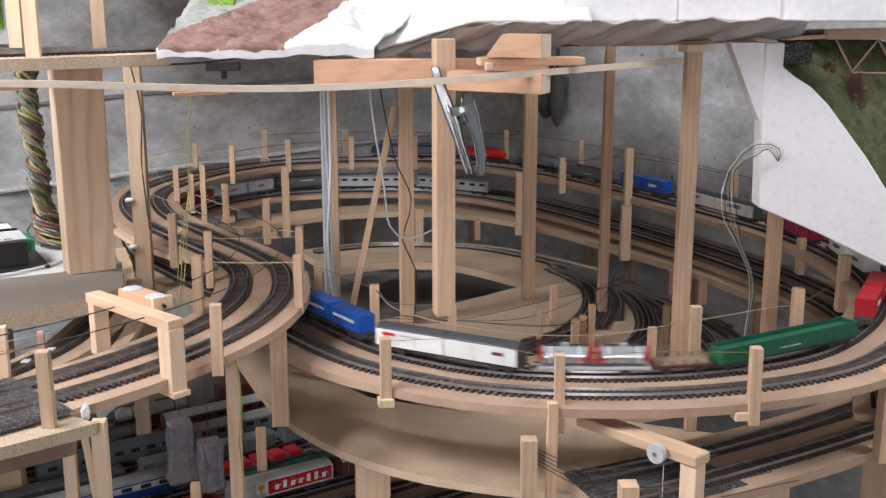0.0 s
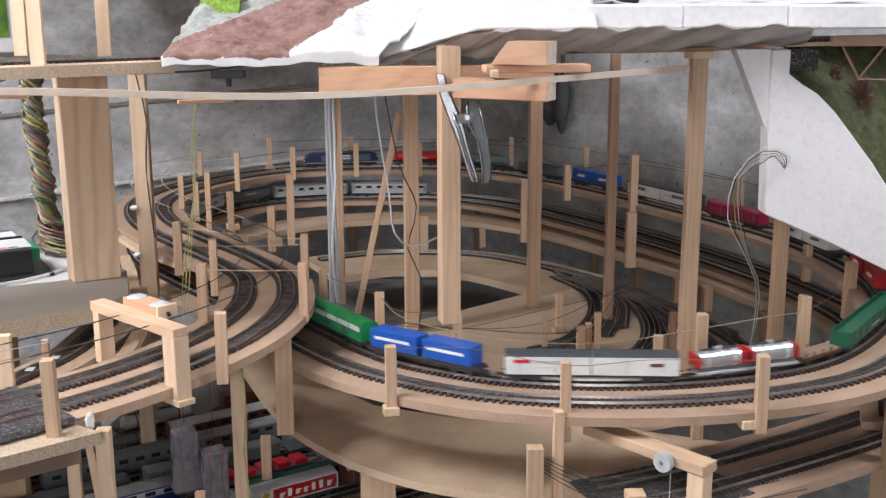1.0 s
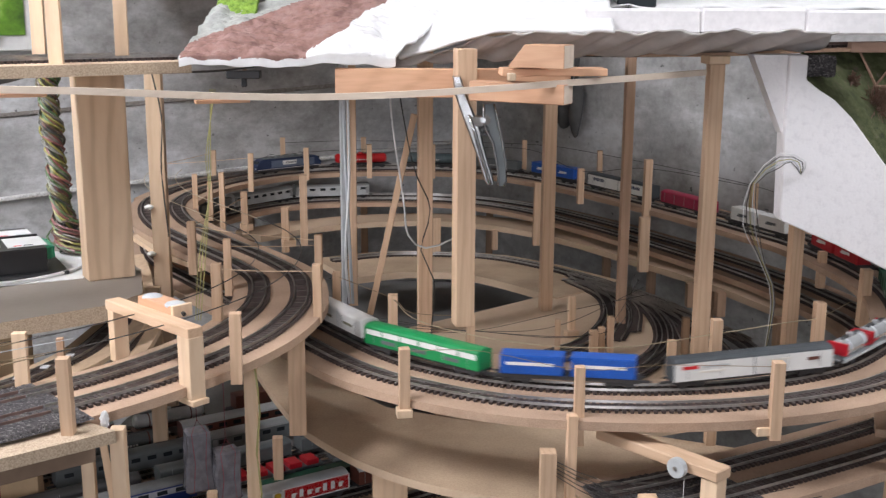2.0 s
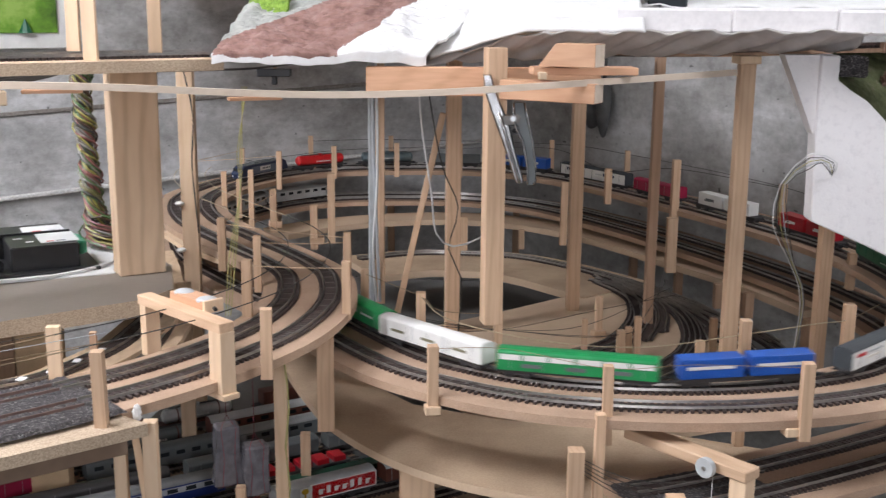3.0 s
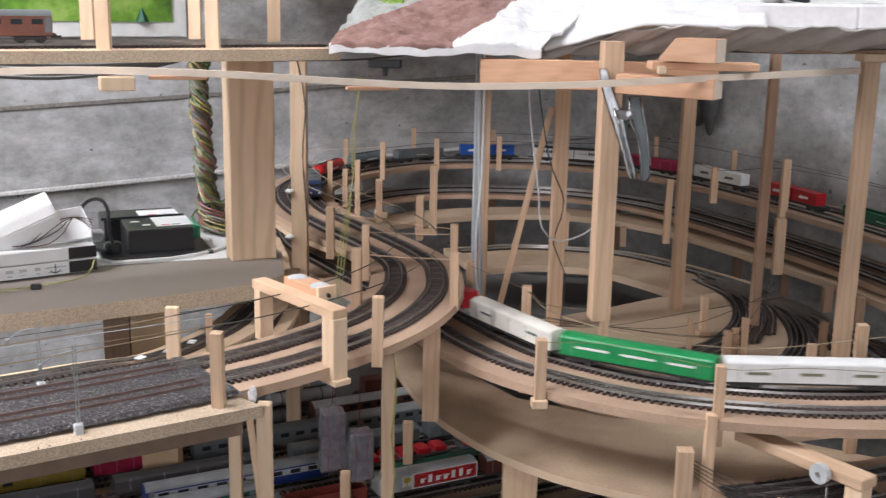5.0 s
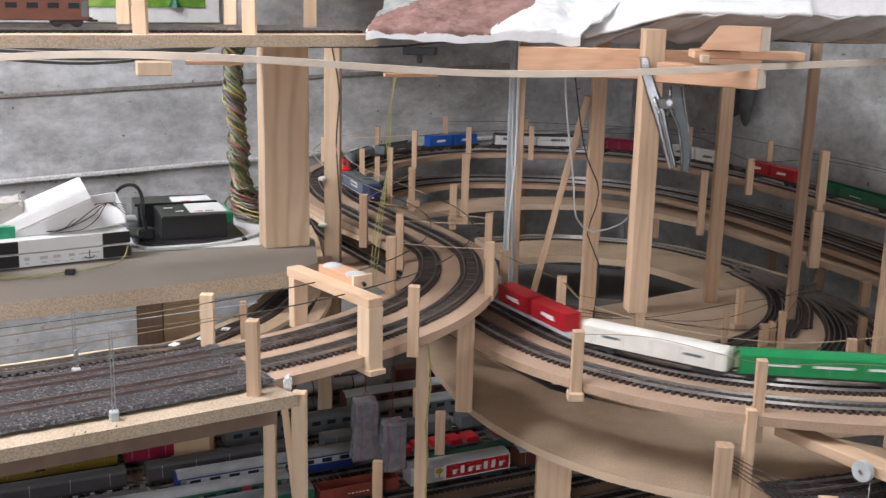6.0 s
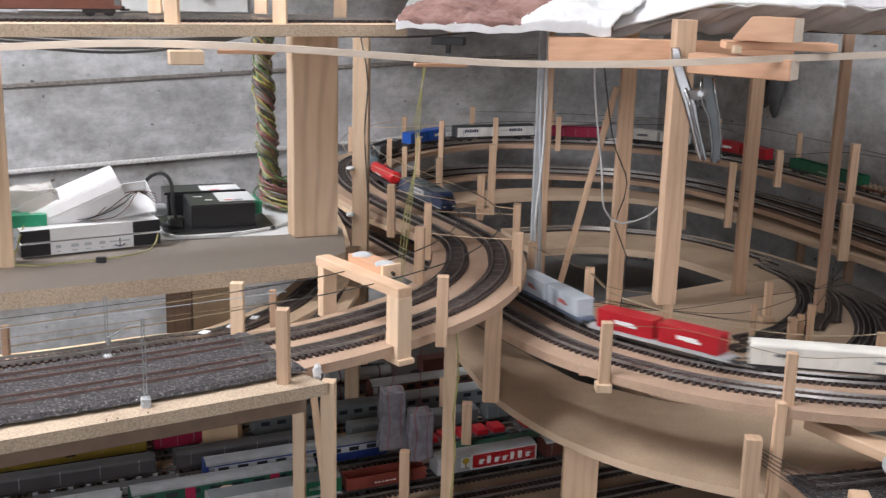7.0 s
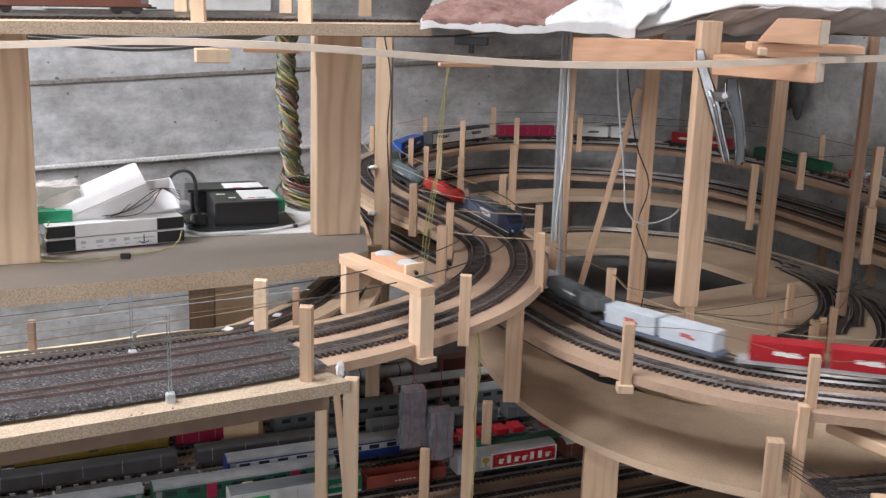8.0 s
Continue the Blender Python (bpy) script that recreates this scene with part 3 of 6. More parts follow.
post("catenary_post", 0.172, 1.2, 0.85, 0.961, 0.019, label="stout sawn post end below the lower tracks")
for x, y, z0, z1, w in ((-0.113, 1.62, 0.905, 1.058, 0.013), (-0.202, 1.72, 0.9, 1.064, 0.012), (-0.007, 1.60, 0.905, 1.037, 0.011), (0.186, 1.80, 0.905, 0.955, 0.012), (0.200, 1.815, 0.905, 0.956, 0.01), (0.213, 1.815, 0.905, 0.973, 0.0105), (0.263, 1.582, 0.905, 1.008, 0.011), (0.293, 1.463, 0.91, 1.073, 0.0125), (0.165, 1.931, 0.905, 0.973, 0.011), (0.335, 1.838, 0.905, 0.966, 0.011), (0.462, 1.60, 0.93, 1.058, 0.014), (0.134, 1.839, 0.905, 0.961, 0.009)):
    post("catenary_post", x, y, z0, z1, w, label="short pine post inside the spiral", group="posts inside the spiral")
for x, y, z0, z1, w in ((-0.254, 1.252, 1.060, 1.136, 0.012), (-0.197, 1.478, 1.060, 1.134, 0.0105), (-0.218, 1.655, 1.060, 1.133, 0.0105), (-0.296, 1.865, 1.060, 1.132, 0.0115), (-0.384, 1.99, 1.060, 1.134, 0.0113), (-0.408, 1.715, 1.060, 1.138, 0.0115), (-0.333, 1.60, 1.060, 1.138, 0.010), (-0.317, 1.455, 1.060, 1.139, 0.0117), (-0.43, 2.03, 1.060, 1.16, 0.009), (-0.378, 1.100, 1.058, 1.137, 0.0114),):
    post("catenary_post", x, y, z0, z1, w, label="short pine post beside the S-curve", group="posts along the S-curve")
for x, y, z0, z1, w in ((-0.468, 2.50, 1.046, 1.128, 0.0109), (-0.43, 2.70, 1.05, 1.137, 0.0114), (-0.366, 2.63, 1.05, 1.123, 0.0114), (-0.35, 2.452, 0.94, 1.090, 0.0155), (-0.252, 2.80, 1.05, 1.127, 0.0122), (-0.230, 2.698, 1.045, 1.123, 0.0118), (-0.085, 2.706, 1.044, 1.123, 0.0118), (0.13, 2.76, 1.045, 1.127, 0.0106), (0.141, 2.47, 0.94, 1.075, 0.0143), (0.232, 2.47, 1.030, 1.105, 0.013), (0.29, 2.62, 1.04, 1.123, 0.0113)) + ((0.345, 2.31, 1.030, 1.148, 0.0145), (0.336, 2.268, 0.934, 1.041, 0.019), (0.53, 2.22, 1.035, 1.118, 0.0127), (0.56, 1.90, 1.0, 1.06, 0.0122), (0.565, 1.72, 0.99, 1.075, 0.0144), (-0.071, 2.52, 0.9, 0.988, 0.0172), (0.058, 2.60, 0.9, 0.945, 0.0128), (-0.655, 2.45, 1.049, 1.113, 0.0097), (-0.58, 2.65, 1.029, 1.113, 0.0104), (-0.517, 2.20, 1.058, 1.130, 0.0097), (-0.471, 2.12, 1.058, 1.129, 0.0092)):
    post("catenary_post", x, y, z0, z1, w, label="short pine post on the rear curve", group="posts along the rear curve")
# Darker pine gives these posts the shade under the spiral by colour.
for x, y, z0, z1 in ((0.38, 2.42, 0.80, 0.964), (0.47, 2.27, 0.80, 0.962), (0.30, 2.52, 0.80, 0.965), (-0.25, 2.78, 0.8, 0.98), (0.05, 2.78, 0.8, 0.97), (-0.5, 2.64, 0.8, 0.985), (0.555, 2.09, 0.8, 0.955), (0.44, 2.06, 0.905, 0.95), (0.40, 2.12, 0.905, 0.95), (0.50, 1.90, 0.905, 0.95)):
    post("support_post", x, y, z0, z1, 0.016, mat=DARKPOST, label="support post under the spiral, darkened to look shaded", group="supports under the spiral")

for x, y, z in ((-0.292, 1.868, 1.074), (-0.382, 1.993, 1.0735), (-0.43, 2.70, 1.066), (0.29, 2.62, 1.058), (0.53, 2.215, 1.052), (0.165, 1.926, 0.911)):
    ob = part("wooden_block", box(0, 0, 0, 0.021, 0.017, 0.011, 0.0009), PINE_X)
    ob.matrix_basis = pose(x, y, z, 0, 0, 18)
    tagged(ob, "small pine block at a post's foot", "block")

# supports at the lower left
post("support_post", -0.256, 1.335, 0.78, 1.058, 0.0135, mat=SPRUCE, label="pale slim post with a yellow cable along it", lean=0)
post("support_post", -0.371, 1.125, 0.60, 1.047, 0.0113, mat=SPRUCE, label="pale slim post under the station board", lean=0)
post("support_post", -0.343, 1.13, 0.60, 1.058, 0.0135, mat=SPRUCE, label="pale post at the station board's end", lean=0)
ob = part("support_post", box(0, 0, 0, 0.007, 0.012, 0.14, 0.0006), SPRUCE)
ob.matrix_basis = pose(-0.355, 1.14, 0.985, 0, -6, 20)
tagged(ob, "leaning lath under the station board", "post")
post("support_post", -0.264, 1.55, 0.79, 0.877, 0.0135, mat=PINE, label="short post between the yard tracks")
post("support_post", -0.313, 1.65, 0.79, 0.871, 0.0107, mat=PINE, label="short post between the yard tracks")
post("support_post", -0.105, 1.41, 0.6, 0.902, 0.042, 0.02, mat=SPRUCE, yaw=8, label="broad spruce support under the lower board", lean=0)
post("support_post", -0.224, 1.47, 0.916, 1.060, 0.0215, 0.02, yaw=10, label="pine bracket joining lower board and S-curve", lean=0)
post("support_post", -0.598, 1.50, 0.79, 1.066, 0.058, 0.02, mat=CARD, label="broad brown support under the station", lean=0)
post("support_post", -0.704, 1.45, 0.6, 0.80, 0.0123, label="short post between the yard tracks")
post("support_post", -0.532, 1.345, 0.6, 0.824, 0.0126, label="short post between the yard tracks")
post("support_post", -0.319, 1.40, 0.6, 0.868, 0.012, label="short post between the yard tracks")
post("support_post", 0.36, 1.36, 0.5, 0.918, 0.05, 0.03, mat=SPRUCE, label="broad support under the lower line", lean=0)
post("support_post", 0.52, 1.40, 0.5, 0.918, 0.03, 0.06, mat=SPRUCE, label="broad support under the lower line", lean=0)
# joist under the station board
ob = part("joist", box(0, 0, 0, 0.78, 0.016, 0.024, 0.0008), JOIST)
c = Vector((-0.36, 1.115, 0)) - Vector((0.76, 0.65, 0)).normalized() * 0.39 + V * 0.02
ob.matrix_basis = pose(c.x, c.y, 1.040, 0, 0, 39.5)
tagged(ob, "brown joist under the station board", "joist")
post("support_post", -0.648, 1.50, 0.79, 1.066, 0.034, 0.02, mat=DARKPOST, label="dark brown board beside the broad support", lean=0)
post("support_post", -0.467, 1.222, 1.046, 1.122, 0.0135, 0.01, mat=SPRUCE, label="pale lath end below the shelf", lean=0)

# ---- beams near the top ----
def beam(name, cx, cy, cz, sx, sy, sz, yaw, mat, label, category="beam", rx=0, ry=0):
    ob = part(name, box(0, 0, 0, sx, sy, sz, 0.0009), mat)
    ob.matrix_basis = pose(cx, cy, cz, rx, ry, yaw)
    return tagged(ob, label, category)


beam("cross_beam", -0.032, 1.53, 1.352, 0.288, 0.018, 0.035, 3, REDPINE, "reddish pine beam under the hillside")
def end_grain(ob):
    """Paler cut face on the end of a block."""
    ob.data.materials.append(LATH)
    for p in ob.data.polygons:
        if p.normal.x > 0.95:
            p.material_index = 1
    return ob


yr = radians(-27)
c = Vector((0.092, 1.395, 1.349)) + Matrix.Rotation(yr, 3, "Z") @ Vector((-0.059, 0.0135, 0))
end_grain(beam("beam_block", c.x, c.y, c.z, 0.118, 0.027, 0.0225, -27, REDPINE, "planed pine block with a pale sawn end"))
bm = bmesh.new()
fr = [(-0.068, -0.0128), (0.0, -0.0128), (0.0, 0.0128), (-0.047, 0.0128)]
lo = [bm.verts.new((x, 0.0, z)) for x, z in fr]
hi = [bm.verts.new((x, 0.029, z)) for x, z in fr]
bm.faces.new(lo), bm.faces.new(hi[::-1])
for k in range(4):
    bm.faces.new((lo[k], hi[k], hi[(k + 1) % 4], lo[(k + 1) % 4]))
bmesh.ops.recalc_face_normals(bm, faces=bm.faces)
bmesh.ops.bevel(bm, geom=list(bm.edges), offset=0.0006, segments=1, affect="EDGES")
ob = end_grain(part("wedge_block", bm, REDPINE))
ob.matrix_basis = pose(0.0895, 1.378, 1.3915, 0, 0, -27)
tagged(ob, "short pine block cut off at a slant", "block")
beam("flat_batten", 0.082, 1.435, 1.3725, 0.12, 0.035, 0.0085, 6, REDPINE, "flat reddish batten under the block", "batten")
beam("small_block", 0.032, 1.365, 1.371, 0.008, 0.012, 0.008, 8, SPRUCE, "tiny pale wooden block on the lath", "block")
beam("post_head", 0.300, 1.585, 1.379, 0.028, 0.028, 0.010, 12, SPRUCE, "small wooden head on the post", "block")
LATHLINE = Line([(-0.95, 1.145, 1.346), (-0.736, 1.195, 1.3555), (-0.60, 1.212, 1.364), (-0.50, 1.225, 1.3655), (-0.40, 1.262, 1.3615), (-0.30, 1.315, 1.3535), (-0.20, 1.355, 1.3485), (-0.10, 1.375, 1.350), (-0.02, 1.382, 1.3545), (0.09, 1.405, 1.3615), (0.18, 1.48, 1.3625), (0.285, 1.575, 1.3635)])
tagged(part("curved_lath", sweep(LATHLINE, 0, LATHLINE.length, [(-0.003, -0.0035), (0.003, -0.0035), (0.003, 0.0035), (-0.003, 0.0035)], 0.02), LATH), "long thin pale lath bent in a curve", "lath")
beam("lath_splint", -0.276, 1.336, 1.3455, 0.058, 0.010, 0.004, 24, REDPINE, "small splint glued under the lath", "splint")
beam("lath_splint", -0.46, 1.245, 1.3585, 0.058, 0.010, 0.004, 16, REDPINE, "small splint glued under the lath", "splint")
beam("small_block", -0.515, 1.22, 1.353, 0.034, 0.02, 0.014, 30, SPRUCE, "pale block hanging under the lath", "block")

# upper posts
for x, y in ((-0.585, 1.355), (-0.655, 1.47), (-0.482, 1.425), (-0.432, 1.51), (-0.54, 1.53)):
    post("catenary_post", x, y, UPZ, 1.50, 0.0155, 0.009, mat=SPRUCE, label="pale flat post on the upper board", group="posts on the upper board")

# portal over the S-curve with its rollers
portal = tagged(new("wire_portal"), "pine portal over the tracks with white rollers", "portal")
P1, P2 = Vector((-0.396, 1.318, 1.125)), Vector((-0.294, 1.224, 1.125))
dv = P2 - P1
ang = math.degrees(math.atan2(dv.y, dv.x))
ob = part("crossbar", box(0, 0, 0, dv.length + 0.02, 0.018, 0.011, 0.0008), PINE_X, portal)
ob.matrix_basis = pose(*((P1 + P2) / 2), 0, 0, ang)
for q, z0, w in ((P1, 1.062, 0.012), (P2, 1.05, 0.0215)):
    ob = part("leg", box(0, 0, (1.1205 - z0) / 2, w, 0.018, 1.1205 - z0, 0.0008), SPRUCE, portal)
    ob.matrix_basis = pose(q.x, q.y, z0, 0, 0, ang)
ob = part("foot", box(0, 0, 0, 0.03, 0.02, 0.006, 0.0006), SPRUCE, portal)
ob.matrix_basis = pose(P2.x, P2.y, 1.052, 0, 0, ang)
ob = part("roller_plate", box(0, 0, 0, 0.066, 0.022, 0.010, 0.0008), REDPINE, portal)
ob.matrix_basis = pose(-0.337, 1.289, 1.1345, 0, 0, ang)
ob = part("plate_end", box(0, 0, 0, 0.004, 0.024, 0.014, 0.0006), SPRUCE, portal)
ob.matrix_basis = pose(-0.312, 1.266, 1.134, 0, 0, ang)
for x, y in ((-0.352, 1.302), (-0.32, 1.272)):
    bm = bmesh.new()
    bmesh.ops.create_uvsphere(bm, u_segments=18, v_segments=10, radius=0.0105, matrix=Matrix.Translation((x, y, 1.1385)) @ Matrix.Diagonal((1.1, 0.95, 0.4, 1)))
    part("roller", bm, LGREY, portal, "greyish white plastic roller", smooth=True)
bm = bmesh.new()
add_cyl(bm, (-0.3085, 1.257, 1.134), (-0.306, 1.252, 1.134), 0.0022, n=8)
part("screw", bm, BLACK, portal)

# arm with the pulley at the lower front
arm = tagged(new("pulley_arm"), "pine arm on a post with a white pulley", "pulley")
A1, A2 = Vector((0.141, 1.30, 0.990)), Vector((0.240, 1.195, 0.990))
av = A2 - A1
aa = math.degrees(math.atan2(av.y, av.x))
ob = part("crossbar", box(0, 0, 0, av.length + 0.012, 0.025, 0.012, 0.0012), PINE_X, arm)
ob.matrix_basis = pose(*((A1 + A2) / 2), 0, 0, aa)
ob = part("leg", box(0, 0, -0.06, 0.02, 0.017, 0.12, 0.0008), SPRUCE, arm)
ob.matrix_basis = pose(A2.x - 0.004, A2.y + 0.004, 0.9845, 0, 0, aa)
n = Vector((av.y, -av.x, 0)).normalized()
pc = Vector((0.207, 1.214, 0.990))
bm = bmesh.new()
add_cyl(bm, pc + n * 0.006, pc + n * 0.0125, 0.0105, n=20)
part("pulley_wheel", bm, LGREY, arm, "greyish white plastic pulley wheel")
bm = bmesh.new()
add_cyl(bm, pc + n * 0.0123, pc + n * 0.0145, 0.0022, n=8)
part("axle", bm, STEEL, arm)

# spring clamp on the hanging post
clamp = tagged(new("spring_clamp"), "chromed spring clamp gripping the hanging post", "clamp")


def clamp_arm(pts, inner_mat):
    """A pressed steel arm: a front flange with rolled rims along both sides."""
    bm = bmesh.new()
    rings = []
    for x, z, hw in pts:
        rings.append([bm.verts.new((x + dx * hw * 1.2, 1.458 + dy, z)) for dx, dy in ((-1, 0.003), (-0.72, 0.0), (0.72, 0.0), (1, 0.003), (1, 0.022), (-1, 0.022))])
    for a, b in zip(rings, rings[1:]):
        for k in range(6):
            bm.faces.new((a[k], a[(k + 1) % 6], b[(k + 1) % 6], b[k]))
    bm.faces.new(rings[0]), bm.faces.new(rings[-1][::-1])
    bmesh.ops.recalc_face_normals(bm, faces=bm.faces)
    arm_part = part("clamp_arm", bm, CHROME if inner_mat is None else inner_mat, clamp)
    if inner_mat is not None:
        for side in (-1, 1):
            rim = bmesh.new()
            tube(rim, [(x + side * hw * 1.2, 1.457, z) for x, z, hw in pts], 0.0013, 8)
            part("rolled_rim", rim, CHROME, arm_part, "bright rolled steel rim", smooth=True)
    else:
        rim = bmesh.new()
        tube(rim, [(x, 1.4575, z) for x, z, hw in pts[2:]], 0.0022, 8)
        part("pressed_ridge", rim, CHROME, arm_part, smooth=True)
    return arm_part


clamp_arm([(-0.0275, 1.364, 0.004), (-0.0225, 1.343, 0.0055), (-0.0135, 1.320, 0.0062), (-0.0055, 1.300, 0.0065), (-0.001, 1.284, 0.0052), (0.005, 1.265, 0.0046), (0.011, 1.246, 0.0048), (0.0135, 1.238, 0.0036)], None)
# Dark grey face puts the shade inside this open channel into the colour.
clamp_arm([(0.0105, 1.333, 0.0052), (0.0125, 1.316, 0.0068), (0.0155, 1.303, 0.0068), (0.0215, 1.288, 0.0048), (0.0245, 1.272, 0.0044), (0.0272, 1.255, 0.0042), (0.0275, 1.242, 0.0040), (0.0262, 1.236, 0.0028)], DGREY)
bm = bmesh.new()
pr = [(-0.012, 1.318), (0.000, 1.3175), (0.008, 1.321), (0.013, 1.317), (0.012, 1.310), (0.004, 1.307), (-0.006, 1.307)]
lo = [bm.verts.new((x, 1.4565, z)) for x, z in pr]
hi = [bm.verts.new((x, 1.481, z)) for x, z in pr]
bm.faces.new(lo), bm.faces.new(hi[::-1])
for k in range(len(pr)):
    bm.faces.new((lo[k], hi[k], hi[(k + 1) % len(pr)], lo[(k + 1) % len(pr)]))
bmesh.ops.recalc_face_normals(bm, faces=bm.faces)
bmesh.ops.bevel(bm, geom=list(bm.edges), offset=0.001, segments=2, affect="EDGES")
part("pivot_plate", bm, DARKRAIL, clamp)
bm = bmesh.new()
add_cyl(bm, (0.004, 1.4525, 1.3145), (0.004, 1.4545, 1.3145), 0.0032, n=14)
part("rivet", bm, SILVER, clamp)
bm = bmesh.new()
for k in range(5):
    tube(bm, [(0.006 + 0.0055 * math.cos(a), 1.459 + 0.004 * k, 1.302 + 0.0055 * math.sin(a)) for a in np.linspace(0, 2 * math.pi, 13)], 0.0013, 5)
tube(bm, [(0.006, 1.460, 1.3025), (0.000, 1.460, 1.293), (0.002, 1.460, 1.290)], 0.0013, 5)
tube(bm, [(0.009, 1.460, 1.3025), (0.016, 1.460, 1.295), (0.019, 1.460, 1.287)], 0.0013, 5)
part("clamp_spring", bm, BLACK, clamp, "dark coiled spring")

# ---- hillside above ----
def relief(name, nx, ny, fn, mat, label, category="hillside", smooth=True, thick=0.004):
    bm = bmesh.new()
    g = [[bm.verts.new(fn(i / nx, j / ny)) for j in range(ny + 1)] for i in range(nx + 1)]
    for i in range(nx):
        for j in range(ny):
            bm.faces.new((g[i][j], g[i + 1][j], g[i + 1][j + 1], g[i][j + 1]))
    bmesh.ops.recalc_face_normals(bm, faces=bm.faces)
    me = mesh_of(bm, name)
    mats = mat if isinstance(mat, list) else [mat]
    for m in mats:
        me.materials.append(m)
    for p in me.polygons:
        p.use_smooth = smooth
    ob = new(name, me)
    so = ob.modifiers.new("thickness", "SOLIDIFY")
    so.thickness, so.offset = thick, 0
    return tagged(ob, label, category, kind="structure")


def wob(x, y, z, k, a):
    return a * noise.noise(Vector((x * k, y * k, z * k)))


HX0, HX1 = -0.352, 0.02


def slope(u, v):
    u *= 0.67 + 0.33 * min(1, max(0, v - 0.12) * 1.6)
    x = HX0 + (HX1 - HX0) * u
    y0 = 1.462 + 0.10 * u
    lip = 1.3735 + 0.002 * math.sin(u * 17) + wob(x, 3, 0, 40, 0.003)
    if v < 0.12:
        return (x, y0, lip + 0.012 * v / 0.12)
    q = (v - 0.12) / 0.88
    h = (0.012 + 0.075 * u) * q ** 0.8 + 0.035 * q
    return (x, y0 + 0.20 * q + wob(x, y0, q, 14, 0.006), lip + 0.012 + h + wob(x, q * 0.4, 7, 22, 0.008) + wob(x, q * 0.4, 7, 70, 0.003) + wob(x * 0.6 + q * 0.25, q * 0.1 - x * 0.5, 2, 190, 0.0022))


hill = relief("hillside", 260, 100, slope, [PLASTER, ROCK, GREYROCK], "plaster hillside with brown painted rock and white rim")
for p in hill.data.polygons:
    c = p.center
    u = (c.x - HX0) / (HX1 - HX0)
    up = c.z - 1.3735
    edge = 0.36 + 0.06 * noise.noise(Vector((c.x * 30, c.y * 30, c.z * 60)))
    p.material_index = 0 if up < 0.009 + 0.004 * noise.noise(c * 60) or u > edge + 3.4 * up else (2 if up > 0.024 + 0.16 * u else 1)


def white_face(u, v):
    x = -0.10 + 0.26 * u
    y0 = 1.575 - 0.075 * min(1, u * 2.2)
    z0 = 1.379 + 0.036 * min(1, u * 2.2)
    return (x, y0 + 0.14 * v, z0 + 0.075 * v + wob(x, v, 3, 25, 0.004))


relief("plaster_slope", 60, 30, white_face, PLASTER, "bare white plaster slope above the drape")


def drape(u, v):
    k = min(1, u * 4.0)
    x = -0.108 + (0.548 - 0.035 * v) * u + 0.02 * v * k
    fold = (math.sin(u * 44 - 6.5 * v) + 0.45 * math.sin(u * 97 - 11 * v + 1) + 0.16 * math.sin(u * 210 - 20 * v)) * 0.0046 * (0.25 + 0.75 * math.sin(math.pi * min(1, v * 0.75 + 0.1))) * (1 - 0.3 * u)
    y = 1.615 - 0.115 * v * k
    return (x, y + 0.8 * fold, 1.3715 + 0.020 * u + (0.042 - 0.016 * u) * v * k + fold)


relief("cloth_drape", 160, 24, drape, FOIL, "grey cloth hanging in folds under the hillside", "cloth", thick=0.002)


strip = tagged(new("foam_strip"), "long white foam strip along the hill's edge", "foam board")
for cx, ln, dz in ((0.196, 0.142, 0.0), (0.330, 0.126, 0.0008), (0.469, 0.152, -0.0006)):
    part("foam_piece", box(cx, 1.545, 1.4275 + dz, ln, 0.04, 0.030, 0.003), FOAM, strip)
# Solid dark block; the tunnel opening's shade is only its colour.
bm = box(0.20, 1.62, 1.46, 0.05, 0.04, 0.035, 0.002)
tagged(part("dark_portal", bm, GLASS_DARK), "dark block standing in for a shaded tunnel opening", "opening")
relief("upper_plaster", 30, 12, lambda u, v: (0.13 + 0.45 * u, 1.60 + 0.25 * v, 1.442 + 0.05 * v + wob(u * 3, v, 1, 4, 0.006)), PLASTER, "white plaster surface above the foam strip")
# Hidden board added to keep overhead light off the spiral and rear wall.
slab("landscape_board", [(-0.28, 1.70), (0.34, 1.70), (0.16, 1.95), (-0.05, 2.30), (-0.30, 2.30), (-0.40, 2.0)], 1.408, 0.012, PLY_LIGHT, "hidden plywood board added to shade the spiral", "board")
# Unseen board above eye height, added to block light from the rear wall.
slab("mountain_board", [(-0.80, 2.27), (-0.60, 1.98), (-0.10, 2.02), (-0.02, 2.45), (-0.02, 3.068), (-0.715, 2.599)], 1.52, 0.012, PLY_LIGHT, "unseen plywood board added to shade the rear wall", "board")
relief("grass_patch", 30, 20, lambda u, v: (-0.345 + 0.055 * u, 1.60 + 0.06 * v, 1.398 + 0.05 * v + 0.008 * u + wob(u * 4, v * 4, 0, 2, 0.004)), GRASS, "bright green scatter on the white plaster", "grass")

FOAM_ROUGH = terrain("beaded_foam", [(0.25, (0.74, 0.72, 0.735)), (0.5, (0.84, 0.82, 0.83))], 120, 0.0012)
# foam cliff at the right
bm = bmesh.new()
front = [(0.389, 1.386), (0.388, 1.285), (0.391, 1.176), (0.47, 1.142), (0.56, 1.098), (0.80, 1.02), (0.80, 1.05), (0.60, 1.155), (0.555, 1.199), (0.525, 1.242), (0.496, 1.278), (0.472, 1.308), (0.448, 1.331), (0.428, 1.343), (0.411, 1.356), (0.4115, 1.386)]
lo = [bm.verts.new((x, 1.565, z)) for x, z in front]
hi = [bm.verts.new((x, 1.60, z)) for x, z in front]
bm.faces.new(lo), bm.faces.new(hi[::-1])
for k in range(len(front)):
    j = (k + 1) % len(front)
    bm.faces.new((lo[k], hi[k], hi[j], lo[j]))
